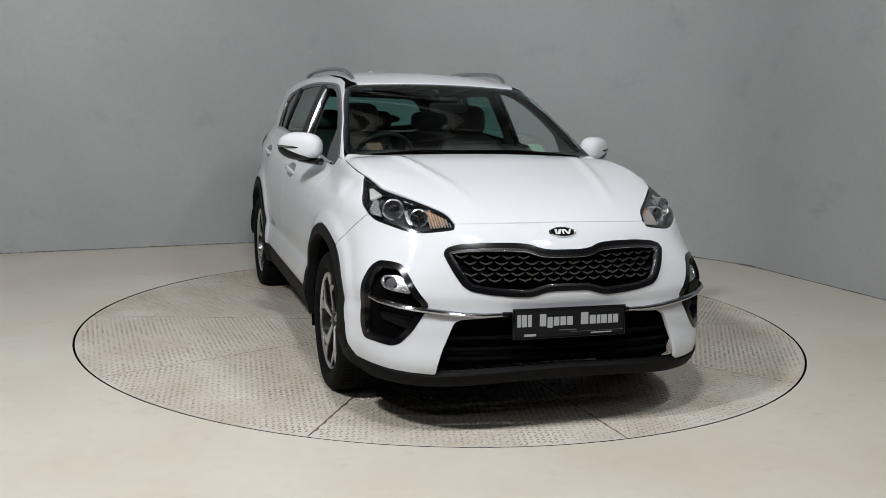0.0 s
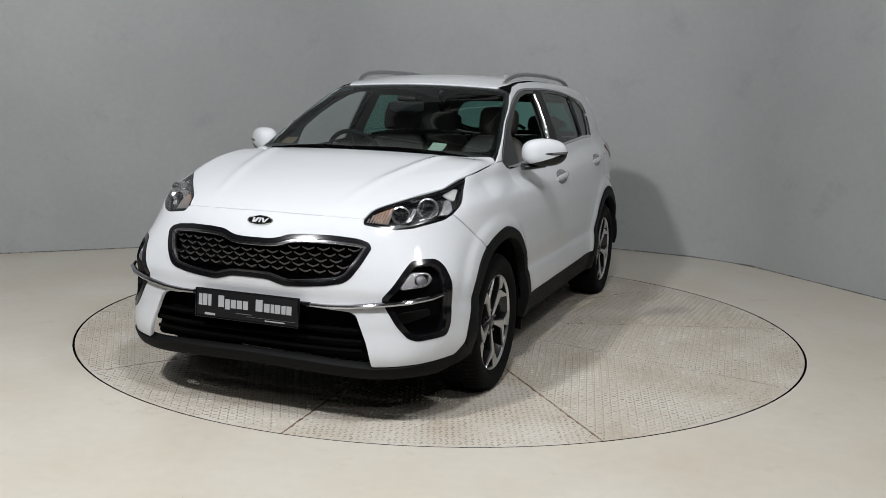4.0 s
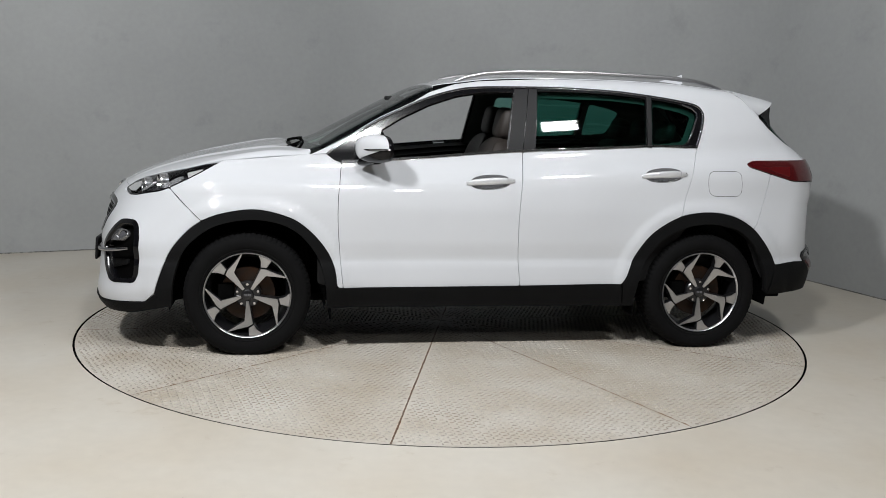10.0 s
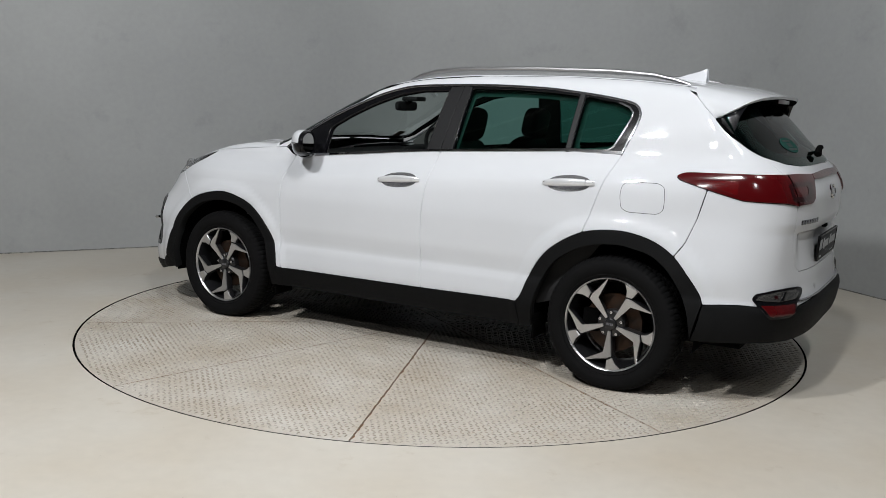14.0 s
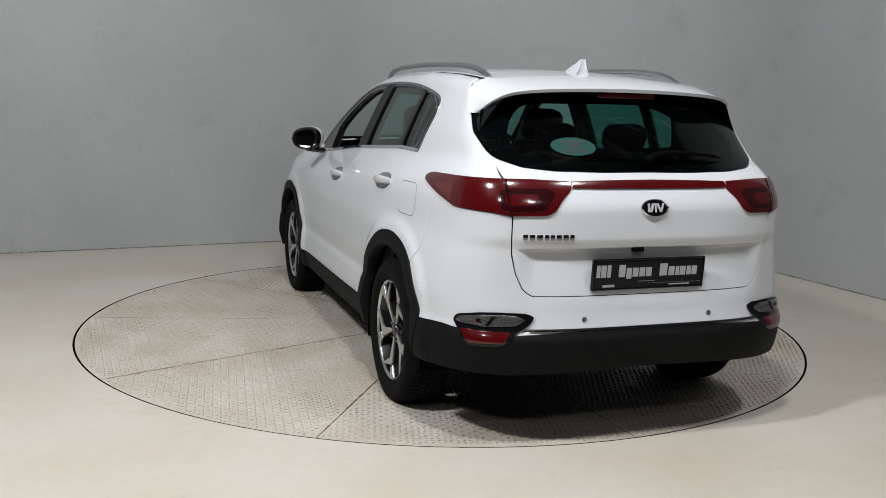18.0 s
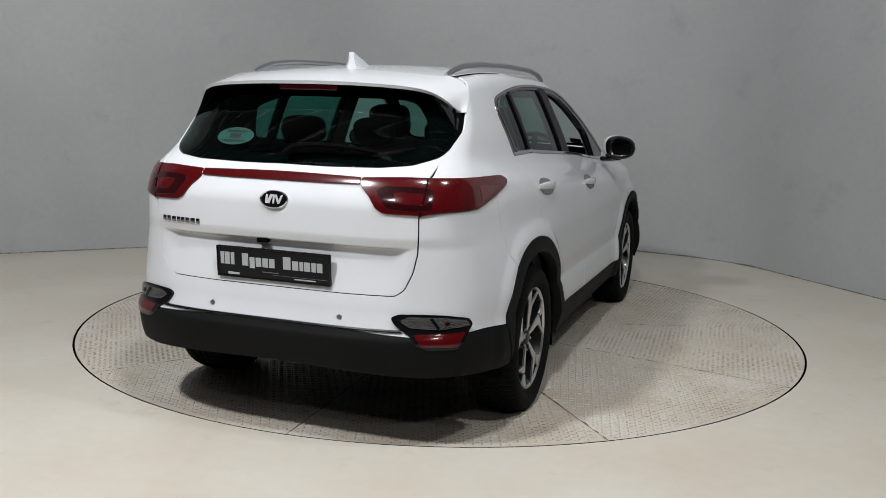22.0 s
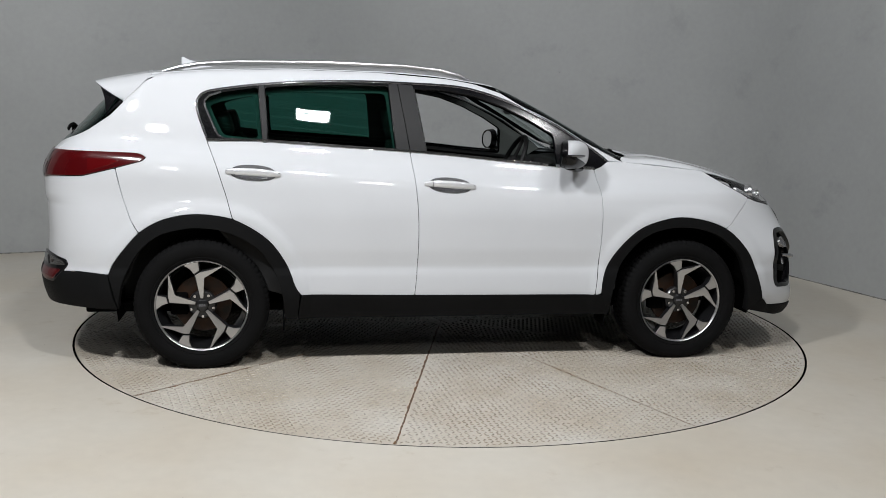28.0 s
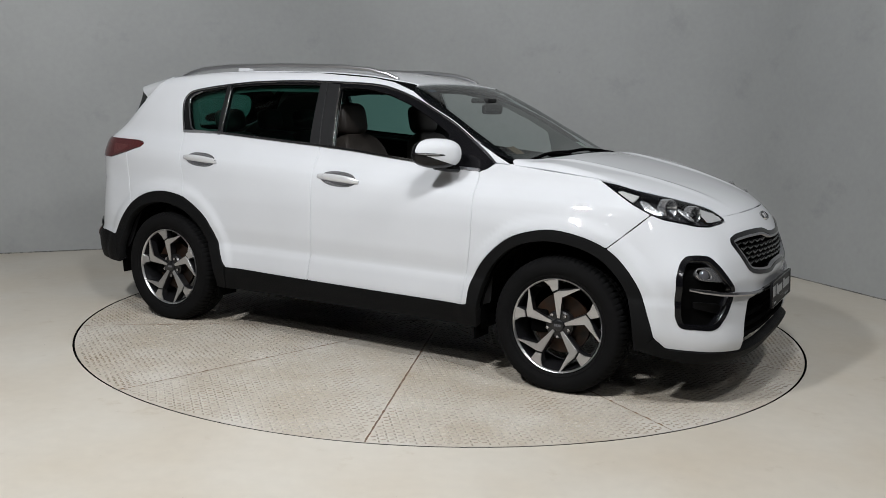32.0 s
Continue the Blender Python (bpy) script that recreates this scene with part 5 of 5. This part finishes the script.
sw = part("steering_wheel", bm, TRIM, dash, "dark steering wheel")
sw.matrix_basis = wheel_m
bm = bmesh.new()
blob(bm, 0, .0, 0, .07, .03, .055, 3, 18, 10)
for a in (0, 180, 270):
    box(bm, .04, .18, -.008, .008, -.016, .016, .004, pose(0, 0, 0, 0, a, 0))
part("wheel_boss", bm, TRIM, sw)
bm = bmesh.new()
tube(bm, [(0, 0, 0), (0, -.28, -.02)], .035)
part("steering_column", bm, TRIM, sw)
# inner linings under the waistline, floor pan and roof lining
lining = [(-1.95, .42), (-1.95, 1.12), (-1.308, 1.180), (-.779, 1.168), (-.233, 1.140), (.309, 1.096), (.776, 1.064), (.95, 1.05), (.95, .40), (.80, .32), (-.82, .32), (-1.0, .42), (-1.3, .80), (-1.6, .72), (-1.75, .42)]
both("door_lining", car, TRIM, sheet(side_chart, lining, .02, gap=0, lift=-.075, deep=0, grid=.06), "dark door lining")
for k in (0, 1):
    skin("window_ledge", car, TRIM, sheet(side_chart, ribbon(BELT, -.03, .0), .004, gap=0, lift=-.03, deep=.06, grid=.03), "", k)
skin("roof_lining", car, LINING, sheet(top_chart, [(.22, 0), (.24, .50), (-.4, .52), (-1.3, .51), (-1.60, .46), (-1.62, 0), (-1.60, -.46), (-1.3, -.51), (-.4, -.52), (.24, -.50)], .02, gap=0, lift=-.045, deep=0, grid=.08), "grey roof lining")
for k in (0, 1):
    frame_in = [(.90, 1.135), (.75, 1.235), (.55, 1.355), (.35, 1.445), (.143, 1.515), (-.175, 1.54), (-.805, 1.535), (-1.2, 1.50), (-1.55, 1.47), (-1.75, 1.32), (-1.85, 1.20), (-1.30, 1.17), (-.25, 1.14), (.5, 1.085), (.80, 1.07)]
    skin("pillar_lining", car, LINING, sheet(side_chart, frame_in, .02, gap=0, lift=-.05, deep=0, grid=.06, holes=[shrink(FRONT_OPEN, -.012), shrink([(-1.02, 1.46), (-.80, 1.48), (-.36, 1.485), (-.32, 1.17), (-1.0, 1.20)], -.004), shrink(QUARTER, .035)], hole_r=.03), "grey pillar lining", k)
bm = bmesh.new()
box(bm, -1.95, 1.0, -.70, .70, .27, .32, .01)
part("floor_pan", bm, DARK, car)
bm = bmesh.new()
box(bm, -2.02, -1.15, -.62, .62, .32, .78, .03)
part("boot_floor", bm, TRIM, car)
bm = bmesh.new()
box(bm, 1.0, 1.05, -.68, .68, .30, 1.06, .01)
box(bm, 1.05, 2.0, -.50, .50, .30, .84, .04)
part("engine_bay", bm, DARK, car)
# inside mirror and windscreen stickers
bm = bmesh.new()
blob(bm, .50, 0, 1.392, .018, .120, .032, 4.5, 24, 12)
im = part("inside_mirror", bm, TRIM, car, "dark inside mirror")
bm = bmesh.new()
tube(bm, [(.50, 0, 1.40), (.46, 0, 1.43)], .012)
box(bm, .38, .50, -.06, .06, 1.425, 1.455, .01)
part("mirror_mount", bm, TRIM, im)
for cx, cy, a, b, mat, label in ((.93, -.555, .035, .040, AMBER_DULL, "small orange and white sticker"), (.955, .385, .045, .042, WHITE_STICK, "pale green and white paper disc"), (.35, -.47, .013, .036, BLUE_STICK, "small blue label")):
    skin("screen_sticker", WINDSCREEN, mat, sheet(top_chart, [(cx - a, cy - b), (cx + a, cy - b), (cx + a, cy + b), (cx - a, cy + b)], .003, gap=0, lift=-.0085, deep=0, grid=.03), label)

# ---------------------------------------------------------------- underside
for wx in (1.335, -1.335):
    for s in (1, -1):
        bm = bmesh.new()
        a0, a1 = -12, 192
        rows = []
        for k in range(25):
            a = radians(a0 + (a1 - a0) * k / 24)
            rows.append([bm.verts.new((wx + r * math.cos(a), s * y, .345 + r * math.sin(a))) for r, y in ((.432, .865), (.428, .60), (.10, .58))])
        for p, q in zip(rows, rows[1:]):
            for i in range(2):
                bm.faces.new((p[i], p[i + 1], q[i + 1], q[i]))
        part("wheel_liner", bm, DARK, car, "black wheel-arch liner")
        bm = bmesh.new()
        fx = wx - .44 if wx > 0 else wx + .44
        box(bm, fx - .02, fx - .012, s * .80 - .08, s * .80 + .08, .20, .33, .003)
        part("mud_flap", bm, DARK, car)
bm = bmesh.new()
tube(bm, [(-1.335, -.7, .30), (-1.335, .7, .30)], .045)
tube(bm, [(1.335, -.7, .30), (1.335, .7, .30)], .04)
tube(bm, [(-2.05, .45, .32), (-1.8, .45, .30), (-1.5, .35, .26), (.9, .1, .25)], .035)
tube(bm, [(-1.93, -.25, .36), (-1.93, .55, .36)], .085, 12)
box(bm, -1.9, 1.7, -.45, .45, .24, .30, .02)
part("chassis", bm, DARK, car, "black axles and exhaust under the floor")

# ---------------------------------------------------------------- wheels
HUB_Z = .338
SPOKE = [(-.006, .037), (.008, .037), (.019, .147), (.062, .171), (.112, .199), (.119, .208), (.060, .190), (.002, .178), (-.025, .163)]
BLADE = [(-.031, .170), (-.002, .187), (-.003, .234), (-.042, .230), (-.078, .219), (-.048, .197)]


def dish(r):
    return -.012 - .022 * max(0, 1 - r / .22) ** 1.2


def spoke_piece(name, pts, top, thick, grow, mat, parent, turn, label=""):
    bm = bmesh.new()
    c = Vector((sum(p[0] for p in pts) / len(pts), sum(p[1] for p in pts) / len(pts)))
    ring = []
    for depth, g in ((0, grow - .002), (.0025, grow), (thick, grow)):
        row = []
        for u, v in pts:
            d = Vector((u, v)) - c
            q = c + d * (1 + g / d.length)
            row.append(bm.verts.new((-q.x, dish(q.length) - top - depth, q.y)))
        ring.append(row)
    n = len(pts)
    bm.faces.new(ring[0])
    for a, b in zip(ring, ring[1:]):
        for i in range(n):
            bm.faces.new((a[i], a[(i + 1) % n], b[(i + 1) % n], b[i]))
    bm.faces.new(ring[-1][::-1])
    ob = part(name, bm, mat, parent, label, 25)
    ob.matrix_basis = pose(0, 0, 0, 0, turn, 0)
    return ob


def make_wheel():
    bm = bmesh.new()
    lathe(bm, [(.231, -.022), (.2365, -.011), (.240, -.009), (.242, -.012), (.242, -.02)], 72)
    wheel = part("wheel", bm, ALLOY, car, "alloy wheel with machined and dark painted spokes")
    bm = bmesh.new()
    lathe(bm, [(.228, -.018), (.222, -.04), (.212, -.07), (.205, -.15), (.215, -.19), (.225, -.20)], 48)
    part("barrel", bm, ALLOY_DARK, wheel, "dark wheel barrel")
    rim_rows = []
    bm = bmesh.new()
    prof = [(.240, -.016), (.250, -.008), (.258, -.002), (.262, -.003), (.270, .003), (.290, .008), (.312, .007), (.326, .0), (.334, -.008), (.344, -.020), (.3485, -.036), (.3500, -.052),
            (.3500, -.072), (.344, -.073), (.344, -.079), (.3505, -.080), (.3510, -.105), (.344, -.106), (.344, -.114), (.3510, -.115), (.3505, -.140), (.344, -.141), (.344, -.147), (.3500, -.148),
            (.3500, -.168), (.3485, -.184), (.340, -.205), (.312, -.222), (.27, -.215), (.24, -.205)]
    sides = 288
    for j, (r, y) in enumerate(prof):
        row = []
        for k in range(sides):
            a = 2 * math.pi * (k + (.35 if j in (12, 13, 14, 15, 16) else 0)) / sides
            rr = r
            if k % 4 == 3 and j in (8, 9, 10, 11, 12, 23, 24, 25, 26):
                rr -= .0045
            if k % 4 == 1 and j in (15, 16, 19, 20):
                rr -= .0045
            x, z = rr * math.cos(a), rr * math.sin(a)
            if z < -HUB_Z + .001:
                z = -HUB_Z + .001
            row.append(bm.verts.new((x, y + (.006 * max(0, -z - .27) / .07 if 3 < j < 9 else 0), z)))
        rim_rows.append(row)
    for p, q in zip(rim_rows, rim_rows[1:]):
        for k in range(sides):
            bm.faces.new((p[k], p[(k + 1) % sides], q[(k + 1) % sides], q[k]))
    part("tyre", bm, RUBBER, wheel, "black road tyre with worn tread", 30)
    bm = bmesh.new()
    lathe(bm, [(.05, -.085), (.150, -.085), (.152, -.090), (.152, -.100), (.150, -.105), (.05, -.105)], 48)
    part("brake_disc", bm, DISC, wheel, "rust-tinted brake disc")
    bm = bmesh.new()
    box(bm, .075, .165, -.125, -.066, -.06, .06, .012)
    part("brake_caliper", bm, DARK, wheel)
    bm = bmesh.new()
    lathe(bm, [(.001, -.12), (.074, -.12), (.074, -.050), (.066, -.042), (.033, -.040), (.031, -.032), (.030, -.031), (.029, -.028), (.026, -.026), (.001, -.026)], 40)
    part("hub", bm, ALLOY_DARK, wheel, "dark hub with centre cap")
    for i in range(5):
        turn = 72 * i
        spoke_piece("spoke_body", SPOKE, .006, .045, .006, ALLOY_DARK, wheel, turn)
        spoke_piece("spoke", SPOKE, 0, .008, .001, ALLOY, wheel, turn, "machined spoke face")
        spoke_piece("spoke_body", BLADE, .006, .04, .004, ALLOY_DARK, wheel, turn)
        spoke_piece("spoke", BLADE, 0, .008, .0, ALLOY, wheel, turn, "machined spoke face")
        a = radians(turn + 36)
        bm = bmesh.new()
        lathe(bm, [(.0095, -.05), (.0095, -.032), (.0075, -.026), (.005, -.026), (.004, -.030), (.001, -.030)], 6, False, pose(.060 * math.sin(a), -.004, .060 * math.cos(a)))
        part("wheel_nut", bm, CHROME, wheel)
    for u in (-.014, -.004, .006, .014):
        bm = bmesh.new()
        box(bm, u - .003, u + .003, -.026, -.0245, -.006, .006)
        part("cap_bar", bm, LETTER_DIM, wheel)
    return wheel


WHEEL = make_wheel()
WHEEL.matrix_basis = pose(1.335, -.885, HUB_Z, 0, 0, 180)


def wheel_copy(m, turn):
    """Another wheel; its spokes stand at their own angle, its tyre stays flat on the ground."""
    w = copy_thing(WHEEL, m)
    w.parent = car
    for o in w.children:
        if o.name.split(".")[0] not in ("tyre", "brake_caliper", "brake_disc", "barrel"):
            o.matrix_basis = pose(0, 0, 0, 0, turn, 0) @ o.matrix_basis
    return w


wheel_copy(pose(-1.335, -.890, HUB_Z, 0, 0, 180), 3)
wheel_copy(pose(1.335, .885, HUB_Z), 181)
wheel_copy(pose(-1.335, .890, HUB_Z), 178)

# ---------------------------------------------------------------- turntable
SEAM0, SECTORS = radians(3.4), 10
turntable = new("turntable")
tagged(turntable, "round turntable of ten cream painted checker-plate sectors", "turntable")
bm = bmesh.new()
ring = [[bm.verts.new((r * math.cos(2 * math.pi * k / 160), r * math.sin(2 * math.pi * k / 160), z)) for k in range(160)] for r, z in ((TABLE_R - .003, -.1), (TABLE_R - .003, -.008))]
for k in range(160):
    bm.faces.new((ring[0][k], ring[0][(k + 1) % 160], ring[1][(k + 1) % 160], ring[1][k]))
bm.faces.new(ring[1])
part("turntable_frame", bm, TABLE_GAP, turntable, "dark rusty frame under the plates")
# added black ring hides the lit plate edges, so the gap looks shaded
bm = bmesh.new()
rings = [[bm.verts.new((r * math.cos(2 * math.pi * q / 160), r * math.sin(2 * math.pi * q / 160), z)) for q in range(160)] for r, z in ((TABLE_R + .0005, -.024), (TABLE_R + .0022, -.024), (TABLE_R + .0022, -.0026), (TABLE_R + .0005, -.0022))]
for p, q in zip(rings, rings[1:] + rings[:1]):
    for i in range(160):
        bm.faces.new((p[i], q[i], q[(i + 1) % 160], p[(i + 1) % 160]))
part("rim_shade", bm, DARK, turntable, "black ring added as shade on the rim in the gap")
rng = np.random.default_rng(4)
LUG = np.array([(-.0135, 0, 0), (-.006, -.0042, 0), (.006, -.0042, 0), (.0135, 0, 0), (.006, .0042, 0), (-.006, .0042, 0), (-.006, 0, .0040), (.006, 0, .0040)])
LUG_F = [(0, 1, 6), (1, 2, 7, 6), (2, 3, 7), (3, 4, 7), (4, 5, 6, 7), (5, 0, 6)]
for i in range(SECTORS):
    a0, a1 = SEAM0 + 2 * math.pi * i / SECTORS, SEAM0 + 2 * math.pi * (i + 1) / SECTORS
    mid = (a0 + a1) / 2
    bm = bmesh.new()
    # outline: two straight seams, held 2 mm back, and the rim
    tip = Vector((.0018 / math.sin(math.pi / SECTORS) * math.cos(mid), .0018 / math.sin(math.pi / SECTORS) * math.sin(mid), 0))
    eps = .0012 / TABLE_R
    arc = [Vector((TABLE_R * math.cos(a), TABLE_R * math.sin(a), 0)) for a in np.linspace(a0 + eps, a1 - eps, 17)]
    level = .0006 * ((i * 7) % 3)
    up = [bm.verts.new(v + Vector((0, 0, level - .002))) for v in [tip] + arc]
    dn = [bm.verts.new(v.co - Vector((0, 0, .006))) for v in up]
    bm.faces.new(up)
    for k in range(len(up)):
        j = (k + 1) % len(up)
        bm.faces.new((up[k], dn[k], dn[j], up[j]))
    plate = part("plate", bm, TABLE, turntable)
    # rust creeps out of the seam
    bm = bmesh.new()
    for edge, side in ((a0, 1), (a1, -1)):
        last = None
        for r in np.linspace(.15, TABLE_R - .004, 420):
            w = .001 + (.004 if i % 3 else .010) * max(0, noise.noise(Vector((r * 22, i * 3.1 + side, 0))) + .12) + .0015 * rng.random()
            q = [Vector((r * math.cos(edge + side * o / r), r * math.sin(edge + side * o / r), level - .0014)) for o in (.0014, w + .0014)]
            q = [bm.verts.new(v) for v in q]
            if last:
                bm.faces.new((last[0], q[0], q[1], last[1]))
            last = q
    bmesh.ops.recalc_face_normals(bm, faces=bm.faces)
    part("rust_edge", bm, RUST, plate, "rust along the seam")
    # raised lugs in a basket pattern, laid along the sheet
    turn = mid + (0, .5, .25)[i % 3] * math.pi
    g = np.arange(-2.4, 2.4, .0275)
    gx, gy = np.meshgrid(g, g)
    odd = (np.add.outer(np.arange(len(g)), np.arange(len(g))) % 2).ravel()
    c, s = math.cos(turn), math.sin(turn)
    px, py = (gx * c - gy * s).ravel(), (gx * s + gy * c).ravel()
    r, a = np.hypot(px, py), (np.arctan2(py, px) - a0) % (2 * math.pi)
    ok = (r < TABLE_R - .02) & (a * r > .02) & ((a1 - a0 - a) * r > .02) & (a < a1 - a0)
    ok &= rng.random(len(ok)) > .03
    px, py, odd = px[ok], py[ok], odd[ok]
    ang = turn + np.where(odd, math.pi / 4, -math.pi / 4)
    ca, sa = np.cos(ang)[:, None], np.sin(ang)[:, None]
    h = np.clip(rng.normal(.85, .18, len(px)), .35, 1.1)[:, None]
    v = np.stack((px[:, None] + LUG[:, 0] * ca - LUG[:, 1] * sa, py[:, None] + LUG[:, 0] * sa + LUG[:, 1] * ca, level - .002 + LUG[:, 2] * h), -1).reshape(-1, 3)
    me = bpy.data.meshes.new("lug_pattern")
    me.from_pydata(v.tolist(), [], [tuple(8 * n + q for q in f) for n in range(len(px)) for f in LUG_F])
    lugs = mesh_object("lug_pattern", me, TABLE_LUG, plate)
    tagged(lugs, "raised lugs of the checker plate", kind="stuff")


def motions():
    """The table turns once in about 36 seconds and carries the car."""
    walk(turntable, [(t, pose(0, 0, 0, 0, 0, a)) for t, a in SPIN])
    walk(car, [(t, pose(0, 0, 0, 0, 0, a) @ pose(CAR_X, CAR_Y, 0)) for t, a in SPIN])


motions()
